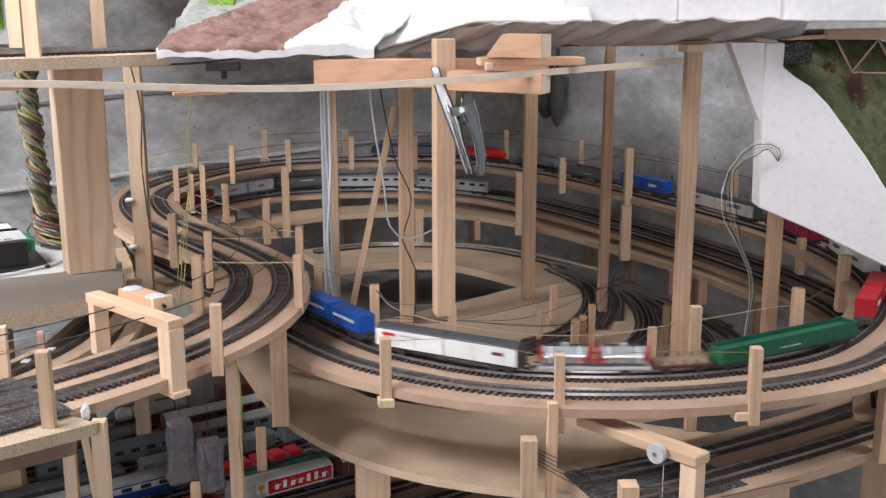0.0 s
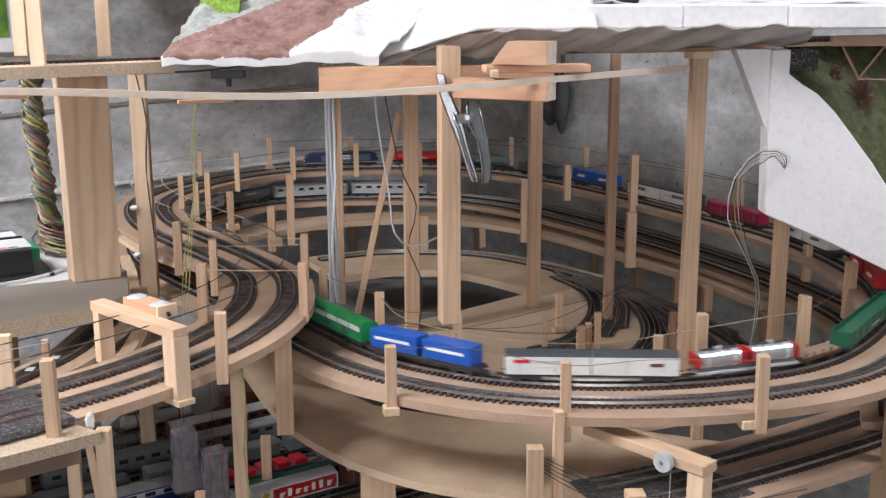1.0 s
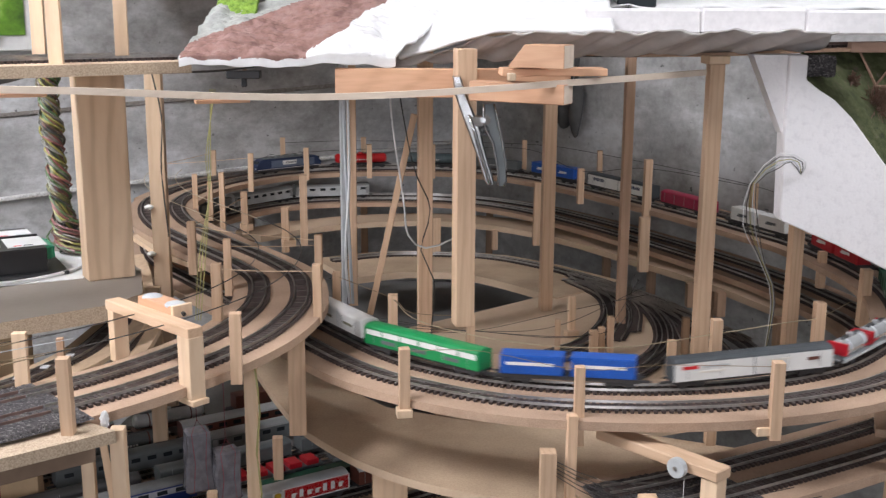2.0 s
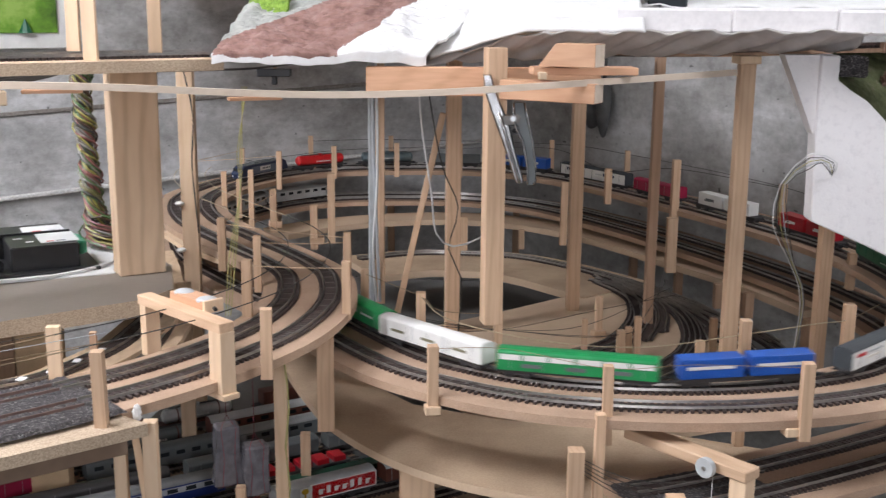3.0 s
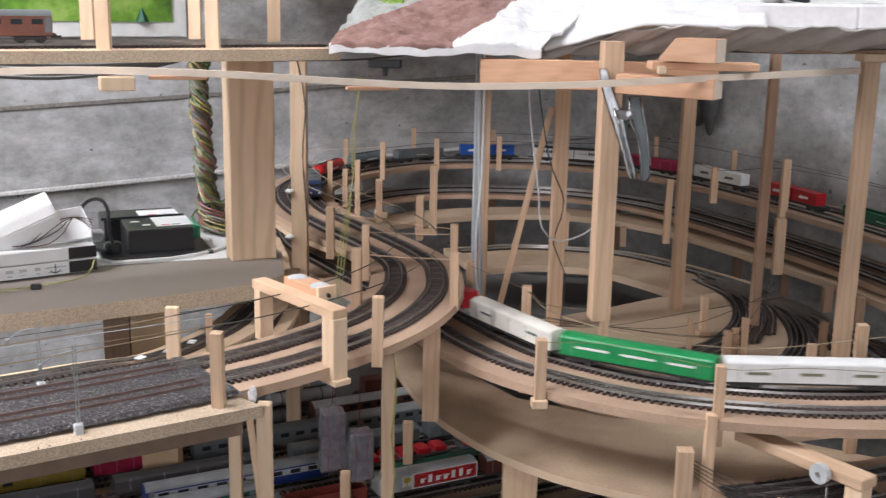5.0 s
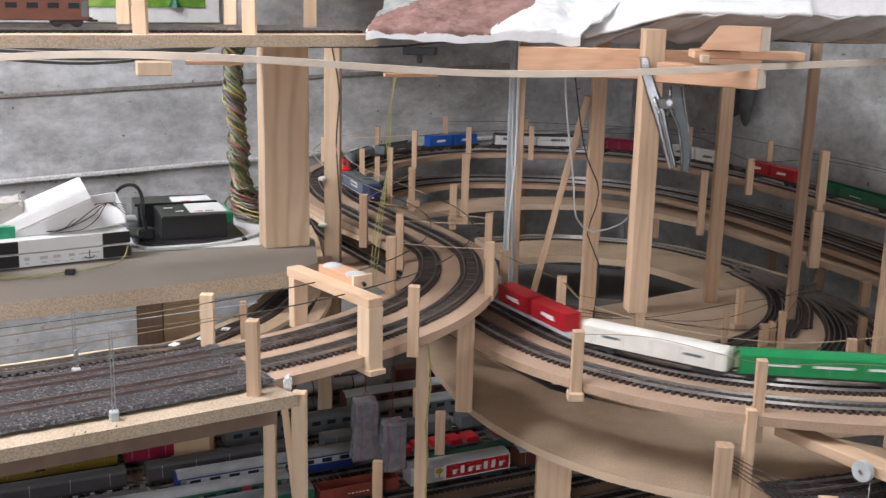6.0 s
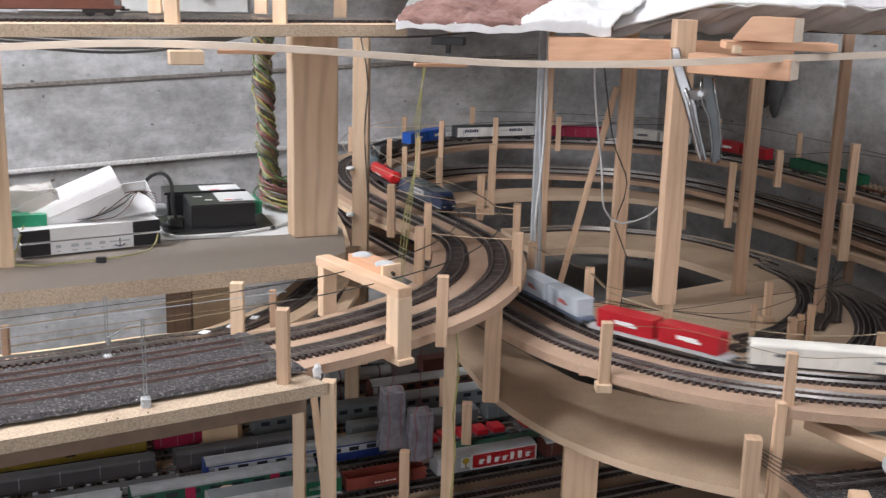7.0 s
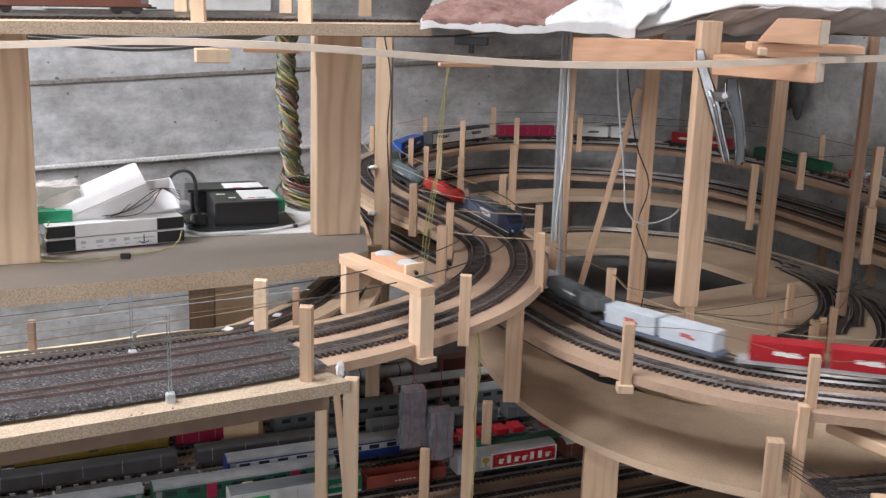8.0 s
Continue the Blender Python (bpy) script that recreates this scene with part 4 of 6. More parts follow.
bmesh.ops.recalc_face_normals(bm, faces=bm.faces)
bmesh.ops.bevel(bm, geom=list(bm.edges), offset=0.0015, segments=1, affect="EDGES")
tagged(part("foam_cliff", bm, FOAM_ROUGH), "white polystyrene cliff cut to a ragged outline", "foam board")
TOP = [(0.409, 1.380), (0.411, 1.355), (0.448, 1.331), (0.496, 1.278), (0.555, 1.199), (0.80, 1.05)]


def green_slope(u, v):
    f = u * (len(TOP) - 1)
    k = min(int(f), len(TOP) - 2)
    x = TOP[k][0] + (TOP[k + 1][0] - TOP[k][0]) * (f - k)
    z = TOP[k][1] + (TOP[k + 1][1] - TOP[k][1]) * (f - k)
    return (x + 0.03 * v, 1.585 + 0.10 * v, z + (1.40 - z) * 0.9 * v + 0.002 + wob(x, v, z, 30, 0.005))


relief("scatter_slope", 60, 30, green_slope, MOSS, "steep slope with dark green scatter", "hillside")
bm = bmesh.new()
pr = [(0.345, 1.386), (0.386, 1.290), (0.3885, 1.286), (0.3885, 1.386)]
lo = [bm.verts.new((x, 1.575, z)) for x, z in pr]
hi = [bm.verts.new((x, 1.605, z)) for x, z in pr]
bm.faces.new(lo), bm.faces.new(hi[::-1])
for k in range(4):
    bm.faces.new((lo[k], hi[k], hi[(k + 1) % 4], lo[(k + 1) % 4]))
bmesh.ops.recalc_face_normals(bm, faces=bm.faces)
tagged(part("foam_offcut", bm, FOAM_ROUGH), "slanting white foam offcut beside the cliff", "foam board")
rock = box(0.431, 1.592, 1.372, 0.040, 0.03, 0.026, 0.002)
bmesh.ops.subdivide_edges(rock, edges=list(rock.edges), cuts=4, use_grid_fill=True)
for v in rock.verts:
    v.co += Vector((wob(v.co.x, v.co.y, v.co.z, 160, 0.0022), wob(v.co.y, v.co.z, v.co.x, 160, 0.0022), wob(v.co.z, v.co.x, v.co.y, 160, 0.0022)))
tagged(part("rock_block", rock, GRAVEL), "dark rough stone pier under the high track", "rock")
WOODY = wood("brushwood", (0.20, 0.115, 0.08), (0.12, 0.06, 0.04))
for bx, bz, reach, count in ((0.525, 1.318, 0.030, 420), (0.492, 1.352, 0.013, 90)):
    bush = bmesh.new()
    for k in range(count):
        a, b = random.uniform(0, 6.28), random.uniform(-1.0, 1.4)
        r = random.uniform(0.35, 1.0) * reach
        tip = Vector((bx + r * math.cos(a) * math.cos(b), 1.632 + r * math.sin(a) * math.cos(b), bz + r * math.sin(b)))
        mid = Vector((bx, 1.632, bz)).lerp(tip, 0.55) + Vector((random.uniform(-0.003, 0.003), 0, random.uniform(-0.003, 0.003)))
        tube(bush, [(bx, 1.636, bz - 0.008), mid, tip], 0.0007, 3)
    tagged(part("dry_bush", bush, WOODY), "dry brown bush on the scatter slope", "bush", "dry bushes")
trestle = tagged(new("timber_trestle"), "small brown timber trestle carrying the high track", "trestle")
TRESTLE = wood("trestle_wood", (0.34, 0.21, 0.15), (0.22, 0.13, 0.09), (6, 50, 50))
part("beam", box(0.562, 1.640, 1.3935, 0.152, 0.016, 0.0135, 0.0006), TRESTLE, trestle)
for p, q, r in (((0.525, 1.64, 1.344), (0.501, 1.64, 1.387), 0.0017), ((0.525, 1.64, 1.344), (0.557, 1.64, 1.387), 0.0017), ((0.581, 1.64, 1.344), (0.557, 1.64, 1.387), 0.0017), ((0.581, 1.64, 1.344), (0.612, 1.64, 1.387), 0.0017), ((0.524, 1.64, 1.343), (0.62, 1.64, 1.341), 0.0019), ((0.525, 1.642, 1.344), (0.525, 1.645, 1.30), 0.0022), ((0.581, 1.642, 1.344), (0.581, 1.645, 1.26), 0.0022)):
    bm = bmesh.new()
    add_cyl(bm, p, q, r, n=4)
    part("strut", bm, TRESTLE, trestle)
HIGH = Line([(0.10, 1.70, 1.384), (0.28, 1.64, 1.386), (0.45, 1.66, 1.392), (0.75, 1.70, 1.396)])
deck("high_deck", HIGH, 0, HIGH.length, [(-0.02, 0), (0.03, 0), (0.03, -0.005), (-0.02, -0.005)], "thin brown board behind the foam cliff", DARKPOST, DARKPOST)
track("high_track", HIGH, 0.0, HIGH.length, 0.0, "rusty track behind the foam cliff", rail=RUST)

# picture on the wall
def on_wall(a, z, out=0.0):
    p = CORNER - U * a - V * out
    return pose(p.x, p.y, z, 0, 0, YAW)


pic = tagged(new("wall_picture"), "green landscape print in a white frame", "picture")
pic.matrix_basis = on_wall(1.307, 1.472, 0.008)
part("picture_frame", box(0, 0, 0, 0.46, 0.012, 0.26, 0.002), WHITE, pic)
part("print", box(-0.004, -0.008, 0.010, 0.405, 0.003, 0.216), SCENEPIC, pic)
bm = bmesh.new()
add_cyl(bm, (0.135, -0.0105, -0.098), (0.135, -0.0105, -0.070), 0.014, 0.001, 8)
part("printed_tree", bm, DGREEN, pic)

# dark cloth glove on the east wall; the slimmer copy stands for its shadow
for k, (a, z, r) in enumerate(((0.43, 1.228, 0.026), (0.472, 1.212, 0.017))):
    p = CORNER - V * a - U * 0.03
    bm = bmesh.new()
    bmesh.ops.create_uvsphere(bm, u_segments=14, v_segments=10, radius=1.0, matrix=Matrix.Translation((p.x, p.y, z)) @ Matrix.Diagonal((r, r, 0.068, 1)))
    add_cyl(bm, (p.x, p.y, z + 0.06), (p.x, p.y, z + 0.11), 0.004, n=8)
    for v in bm.verts:
        v.co += Vector((wob(v.co.x, v.co.y, v.co.z, 30, 0.006), 0, 0))
    tagged(part("work_glove", bm, GLOVE_AND_SHADOW, smooth=True), "dark cloth glove on the wall, the slimmer one its shadow", "glove", "gloves")

# ---- cables and wires ----
def wire(name, knots, r, mat, label, category="wire", step=0.02, n=5):
    bm = bmesh.new()
    tube(bm, [tuple(p) for p in glide(knots, step)], r, n)
    return tagged(part(name, bm, mat), label, category)


harness = tagged(new("cable_harness"), "thick twisted bundle of many coloured cables", "cable bundle")
HC = [(-0.612, 1.75, 1.36), (-0.614, 1.75, 1.30), (-0.610, 1.75, 1.23), (-0.606, 1.75, 1.16), (-0.60, 1.748, 1.12), (-0.575, 1.735, 1.092)]
hp = glide(HC, 0.006)
cols = [paint("cable_%s" % c, v, 0.4, 0.2) for c, v in (("brown", (0.11, 0.065, 0.045)), ("olive", (0.16, 0.15, 0.06)), ("dark", (0.07, 0.07, 0.06)), ("grey", (0.24, 0.23, 0.2)), ("yellow", (0.34, 0.31, 0.09)), ("green", (0.10, 0.17, 0.07)), ("red", (0.26, 0.10, 0.09)))]
for k in range(46):
    bm = bmesh.new()
    pts = []
    for i, p in enumerate(hp):
        q = i / len(hp)
        a = k * 2.4 + i * 0.62 + 0.8 * math.sin(i * 0.23 + k)
        rr = (0.0130 if k < 22 else 0.0085) + 0.0028 * math.sin(k * 2.1 + 9 * q) + 0.0018 * math.sin(i * 0.52) + (0.09 * (q - 0.72) * (0.4 + 0.6 * math.sin(k * 1.7)) if q > 0.72 else 0)
        pts.append((p[0] + rr * math.cos(a), p[1] + rr * math.sin(a), max(p[2] + 0.01 * math.sin(k) * (q > 0.8), 1.089)))
    tube(bm, pts, 0.0016, 4)
    part("cable", bm, cols[(k * 5 + k // 7) % len(cols)], harness)
for k in range(4):
    a = -0.98 - 0.0 * k
    wire("black_cable", [(-0.98, 1.50, 1.352 - 0.004 * k), (-0.80, 1.62, 1.338 - 0.006 * k), (-0.68, 1.68, 1.340 - 0.003 * k), (-0.60, 1.74, 1.352)], 0.0022, WIRE_DARK, "sagging black cable under the upper board", "cable")
wire("grey_cable", [(-0.228, 2.122, 1.372), (-0.227, 2.120, 1.2), (-0.222, 2.118, 1.05), (-0.216, 2.12, 0.905)], 0.0030, GREY_WIRE, "grey cable in the metal channel", "cable")
wire("grey_cable", [(-0.222, 2.122, 1.372), (-0.220, 2.118, 1.15), (-0.228, 2.116, 1.0), (-0.222, 2.12, 0.905)], 0.0026, WHITE_WIRE, "pale cable in the metal channel", "cable")
wire("white_cable", [(-0.129, 1.85, 1.372), (-0.129, 1.85, 1.298), (-0.122, 1.85, 1.234), (-0.110, 1.85, 1.154), (-0.102, 1.85, 1.092), (-0.075, 1.86, 1.069), (-0.036, 1.88, 1.078), (-0.022, 1.90, 1.088)], 0.0016, WHITE_WIRE, "thin white cable looping down", "cable")
wire("dark_cable", [(-0.126, 1.86, 1.372), (-0.098, 1.90, 1.20), (-0.070, 1.925, 1.12), (-0.085, 1.925, 1.05), (-0.063, 1.925, 1.0), (-0.068, 1.93, 0.905)], 0.0011, WIRE_DARK, "thin dark cable beside the post", "cable")
for k in range(3):
    wire("yellow_cable", [(-0.325 + 0.003 * k, 1.50, 1.345), (-0.328 - 0.003 * k, 1.50, 1.26), (-0.331, 1.50, 1.216 + 0.004 * k), (-0.343 + 0.004 * k, 1.48, 1.138), (-0.343 + 0.003 * k, 1.45, 1.069)], 0.0006, YELLOW_WIRE, "thin yellow-green cable hanging down", "cable")
wire("yellow_cable", [(-0.249, 1.326, 1.05), (-0.245, 1.326, 1.0), (-0.250, 1.326, 0.95), (-0.246, 1.326, 0.9), (-0.250, 1.326, 0.85), (-0.247, 1.326, 0.79)], 0.0012, YELLOW_WIRE, "yellow cable running down the post", "cable")
for k in range(5):
    o = 0.0048 * k
    wire("loop_cable", [(0.412, 1.563, 1.236), (0.414 - o, 1.552, 1.254), (0.378, 1.545, 1.266 - o), (0.345 + 0.4 * o, 1.55, 1.226), (0.342 + o, 1.56, 1.171), (0.378 + 0.3 * o, 1.60, 1.113), (0.405 + 0.3 * o, 1.63, 1.05), (0.405, 1.66, 0.92)], 0.0006, (WHITE_WIRE, WIRE_DARK, YELLOW_WIRE, GREY_WIRE, WIRE_DARK)[k], "thin cable looping out of the foam cliff", "cable")
wire("dark_cable", [(-0.475, 1.785, 1.352), (-0.462, 1.785, 1.28), (-0.466, 1.785, 1.2), (-0.460, 1.785, 1.1)], 0.0012, WIRE_DARK, "dark cable down the pale post", "cable")
wire("dark_cable", [(-0.60, 1.62, 1.350), (-0.48, 1.75, 1.346), (-0.40, 1.85, 1.343), (-0.36, 1.9, 1.345), (-0.30, 1.92, 1.352), (-0.20, 1.93, 1.36)], 0.0018, WIRE_DARK, "dark cable under the upper board", "cable")
wire("dark_cable", [(0.05, 1.70, 1.378), (0.20, 1.68, 1.378), (0.30, 1.66, 1.381), (0.45, 1.66, 1.387)], 0.0018, WIRE_DARK, "dark cable under the hillside", "cable")
for z in (1.145, 1.073):
    bm = bmesh.new()
    bmesh.ops.create_uvsphere(bm, u_segments=10, v_segments=8, radius=0.0055, matrix=Matrix.Translation((-0.488, 1.787, z)) @ Matrix.Diagonal((1.3, 1, 0.7, 1)))
    tagged(part("cable_clip", bm, WHITE, smooth=True), "white plastic cable clip on the post", "clip")

WIRES = "thin catenary wire strung between the posts"
BRIGHT = paint("bright_wire", (0.6, 0.5, 0.34), 0.35, 0.2, 0.5)
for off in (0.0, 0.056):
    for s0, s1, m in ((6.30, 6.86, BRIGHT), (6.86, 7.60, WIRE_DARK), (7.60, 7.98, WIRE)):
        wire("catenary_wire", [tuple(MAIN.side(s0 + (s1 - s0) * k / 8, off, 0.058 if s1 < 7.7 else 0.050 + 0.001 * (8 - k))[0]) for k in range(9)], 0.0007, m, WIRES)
for a, b in (((-0.408, 1.715, 1.13), (-0.218, 1.655, 1.125)), ((-0.317, 1.455, 1.132), (-0.197, 1.478, 1.125)), ((-0.384, 1.99, 1.125), (-0.408, 1.715, 1.13)), ((-0.333, 1.6, 1.128), (-0.218, 1.655, 1.118)), ((-0.655, 2.45, 1.108), (-0.58, 2.65, 1.108)), ((-0.655, 2.45, 1.11), (-0.468, 2.50, 1.118))):
    wire("cross_wire", [a, tuple((p + q) / 2 - 0.001 for p, q in zip(a, b)), b], 0.0006, SPRUCE, "thin cross wire between two posts")
wire("catenary_wire", [(-0.113, 1.62, 1.052), (-0.07, 1.50, 1.055), (0.04, 1.43, 1.052), (0.16, 1.41, 1.052), (0.293, 1.463, 1.054), (0.40, 1.53, 1.050), (0.462, 1.60, 1.036), (0.53, 1.68, 1.036)], 0.0007, BRIGHT, WIRES)
wire("catenary_wire", [(-0.202, 1.72, 1.058), (-0.113, 1.62, 1.052), (-0.083, 1.54, 1.055), (-0.007, 1.60, 1.034)], 0.0005, WIRE, WIRES)
wire("catenary_wire", [(-0.083, 1.333, 1.07), (0.0, 1.35, 1.066), (0.107, 1.276, 1.07), (0.20, 1.30, 1.068), (0.312, 1.262, 1.08)], 0.0004, WIRE, WIRES)
wire("catenary_wire", [(-0.468, 2.50, 1.115), (-0.366, 2.63, 1.113), (-0.230, 2.698, 1.112), (-0.085, 2.706, 1.112), (0.13, 2.72, 1.112), (0.232, 2.47, 1.10), (0.345, 2.31, 1.13), (0.53, 2.22, 1.11)], 0.0006, WIRE_DARK, WIRES)
wire("catenary_wire", [(-0.43, 2.70, 1.125), (-0.252, 2.80, 1.118), (0.13, 2.76, 1.118), (0.29, 2.62, 1.115), (0.53, 2.22, 1.112), (0.6, 1.95, 1.1)], 0.0006, WIRE_DARK, WIRES)
for k, (x, y) in enumerate(((0.165, 1.931), (0.134, 1.839), (0.186, 1.80), (0.213, 1.815))):
    wire("catenary_wire", [(-0.12 - 0.02 * k, 1.75 + 0.03 * k, 0.965), (0.0, 1.80, 0.952), (x, y, 0.95), (0.30, 1.98 + 0.05 * k, 0.965)], 0.0005, WIRE_DARK, "thin dark wire over the centre board")
for k in range(5):
    wire("tie_wire", [(0.078, 1.246, 0.98 - 0.004 * k), (0.13, 1.235, 0.962 - 0.006 * k), (0.20, 1.225, 0.968 - 0.012 * k), (0.24 + 0.03 * k, 1.24, 0.985 - 0.01 * k)], 0.0005, WIRE_DARK, "thin wire tied to the post's head")
wire("thread", [(0.207, 1.203, 0.981), (0.207, 1.203, 0.90)], 0.0004, WHITE_WIRE, "thread hanging from the pulley")
for k in range(3):
    wire("catenary_wire", [(*ruv(-0.9, 0.03 * k, (-0.40, 1.21)), 1.098 - 0.004 * k), (*ruv(-0.4, 0.03 * k, (-0.40, 1.21)), 1.100), (*ruv(0.0, 0.03 * k, (-0.40, 1.21)), 1.112)], 0.0004, (WIRE, GREY_WIRE, WIRE_DARK)[k], "thin wire strung along the station")

# signal masts of the station
for x, y, h in ((-0.478, 1.016, 0.082), (-0.559, 1.11, 0.070)):
    mast = tagged(new("catenary_mast"), "thin grey lattice mast at the station", "mast", "station masts")
    mast.matrix_basis = pose(x, y, 1.064, 0, 0, YAW)
    bm = bmesh.new()
    for dx in (-0.0013, 0.0013):
        add_cyl(bm, (dx, 0, 0), (dx, 0, h), 0.0005, n=5)
    for k in range(9):
        add_cyl(bm, (-0.0013 if k % 2 else 0.0013, 0, h * k / 9), (0.0013 if k % 2 else -0.0013, 0, h * (k + 1) / 9), 0.0003, n=4)
    part("mast_lattice", bm, GREY, mast)
    part("mast_foot", box(0, 0, 0.004, 0.008, 0.008, 0.010, 0.001), LGREY, mast)
    bm = bmesh.new()
    tube(bm, [(0, 0, h - 0.006), (-0.012, 0.012, h - 0.010), (-0.026, 0.022, h - 0.022)], 0.0005, 4)
    add_box(bm, -0.026, 0.022, h - 0.024, 0.003, 0.003, 0.006)
    part("mast_arm", bm, GREY, mast)
post("catenary_post", -0.66, 1.10, 1.058, 1.098, 0.0065, mat=DARKPOST, label="small brown post behind the station track")
post("catenary_post", -0.445, 1.275, 1.05, 1.10, 0.007, mat=DARKPOST, label="small brown post behind the station track")
for dx in (0.0, -0.022, -0.03):
    ob = part("edge_mark", box(0, 0, 0, 0.001, 0.0012, 0.012), BLACK)
    p = Vector((-0.47, 1.003, 1.059)) + Vector((0.76, 0.65, 0)) * (dx * 1.2)
    ob.matrix_basis = pose(p.x, p.y - 0.0005, p.z, 0, 0, 40)
    tagged(ob, "black wire end on the station's edge", "wire")

lump = bmesh.new()
bmesh.ops.create_icosphere(lump, subdivisions=3, radius=1.0, matrix=Matrix.Translation((-0.352, 1.122, 1.069)) @ Matrix.Diagonal((0.0045, 0.004, 0.008, 1)))
for v in lump.verts:
    v.co += v.normal * wob(v.co.x, v.co.y, v.co.z, 300, 0.002)
tagged(part("plaster_lump", lump, PLASTER), "small white plaster lump on the board's end", "plaster")

# ---- things on the shelf ----
pack = tagged(new("power_supply"), "black power supply with white labels and a green plug", "power supply")
pack.matrix_basis = pose(-0.650, 1.610, 1.0866, 0, 0, 30)
part("housing", box(0.016, 0.0, 0.020, 0.088, 0.085, 0.034, 0.0015), BLACK, pack)
part("rear_housing", box(0.004, 0.082, 0.019, 0.108, 0.074, 0.032, 0.0015), BLACK, pack)
part("base_plate", box(0.010, 0.02, 0.0022, 0.150, 0.15, 0.0044, 0.001), BLACK, pack)
part("divider", box(0.004, 0.044, 0.0375, 0.116, 0.004, 0.004, 0.0006), BLACK, pack)
part("label_plate", box(0.030, 0.078, 0.0356, 0.056, 0.046, 0.0008), PAPER, pack, "white printed label")
part("label_plate", box(0.038, 0.004, 0.0376, 0.050, 0.062, 0.0008), PAPER, pack, "white printed label")
for xx, yy, ww, mm in ((-0.012, 0.012, 0.012, PAPER), (0.0, -0.014, 0.010, PAPER), (0.026, -0.020, 0.010, BRIGHTRED), (0.040, -0.020, 0.012, DGREY), (0.020, 0.062, 0.012, BRIGHTRED), (0.045, 0.062, 0.016, LGREY)):
    part("print_bar", box(xx, yy, 0.0378 if yy < 0.05 else 0.0364, ww, 0.005, 0.0008), mm, pack)
bm = box(0.066, 0.012, 0.024, 0.012, 0.060, 0.018, 0.002)
for k in range(6):
    add_box(bm, 0.0725, -0.012 + 0.0095 * k, 0.024, 0.004, 0.006, 0.016, 0.0006)
part("green_plug", bm, GREENPLASTIC, pack, "green plastic terminal plug")
bm = bmesh.new()
tube(bm, [tuple(p) for p in glide([(-0.046, -0.035, 0.012), (-0.052, -0.036, 0.035), (-0.052, -0.030, 0.065), (-0.060, -0.02, 0.078), (-0.076, -0.008, 0.074), (-0.088, 0.0, 0.055), (-0.088, -0.004, 0.030), (-0.074, -0.02, 0.012), (-0.052, -0.042, 0.009)], 0.006)], 0.0026, 8)
part("cord", bm, BLACK, pack, "black looped cord")
bm = bmesh.new()
add_cyl(bm, (-0.058, 0.02, 0.020), (-0.074, 0.014, 0.022), 0.009, n=16)
add_cyl(bm, (-0.074, 0.014, 0.022), (-0.080, 0.012, 0.022), 0.006, n=16)
part("switch_knob", bm, LGREY, pack)
part("socket", box(-0.048, -0.028, 0.012, 0.022, 0.020, 0.016, 0.003), BLACK, pack)
wire("white_cable", [(-0.70, 1.555, 1.0875), (-0.66, 1.52, 1.089), (-0.60, 1.55, 1.089), (-0.555, 1.605, 1.089), (-0.54, 1.66, 1.089)], 0.0024, WHITE_WIRE, "white cable lying round the power supply", "cable")

carton = tagged(new("model_box"), "white and black model railway carton with faded print", "box")
carton.matrix_basis = pose(-0.752, 1.452, 1.0866, 0, 0, 40)
for z in (0.0085, 0.0262):
    part("tray", box(0, 0, z, 0.172, 0.062, 0.0165, 0.0008), PAPER, carton)
    for x in (-0.069, 0.069):
        part("dark_end", box(x, 0, z, 0.0355, 0.0635, 0.0150, 0.0008), BLACK, carton, "black printed end")
for k, (x, w, h) in enumerate(((-0.042, 0.006, 0.004), (-0.022, 0.009, 0.004), (-0.006, 0.009, 0.004), (0.012, 0.007, 0.004), (0.034, 0.026, 0.0015))):
    part("print_bar", box(x, -0.0313, 0.0105, w, 0.0006, h), LGREY, carton)
    part("print_bar", box(x, -0.0313, 0.0045, w * 0.7, 0.0006, 0.0015), LGREY, carton)
bm = bmesh.new()
tube(bm, [(0.034 + 0.006 * math.sin(a), -0.0316, 0.0075 - 0.004 * math.cos(a)) for a in np.linspace(-1.4, 1.4, 9)], 0.0006, 4)
tube(bm, [(0.034, -0.0316, 0.0035), (0.034, -0.0316, 0.0145)], 0.0006, 4)
part("printed_anchor", bm, NAVY, carton)
lid = tagged(new("box_lid"), "white carton lid leaning on other boxes", "box lid")
lid.matrix_basis = pose(-0.776, 1.452, 1.141, 16, -22, 32)
bm = bmesh.new()
pr = [(-0.030, -0.016), (0.030, -0.016), (0.030, 0.006), (0.019, 0.017), (-0.019, 0.017), (-0.030, 0.006)]
lo = [bm.verts.new((-0.069, y, z)) for y, z in pr]
hi = [bm.verts.new((0.069, y, z)) for y, z in pr]
bm.faces.new(lo), bm.faces.new(hi[::-1])
for k in range(6):
    bm.faces.new((lo[k], hi[k], hi[(k + 1) % 6], lo[(k + 1) % 6]))
bmesh.ops.recalc_face_normals(bm, faces=bm.faces)
bmesh.ops.bevel(bm, geom=list(bm.edges), offset=0.0015, segments=2, affect="EDGES")
part("lid_shell", bm, PAPER, lid)
tray = tagged(new("paper_tray"), "open white carton tray lying tilted with loose wires", "box")
tray.matrix_basis = pose(-0.742, 1.480, 1.130, 22, -6, 36)
bm = box(0, 0, 0.001, 0.125, 0.052, 0.002)
for x, y, sx, sy in ((-0.0625, 0, 0.0015, 0.052), (0.0625, 0, 0.0015, 0.052), (0, 0.026, 0.125, 0.0015)):
    add_box(bm, x, y, 0.008, sx, sy, 0.016)
part("tray_shell", bm, PAPER, tray)
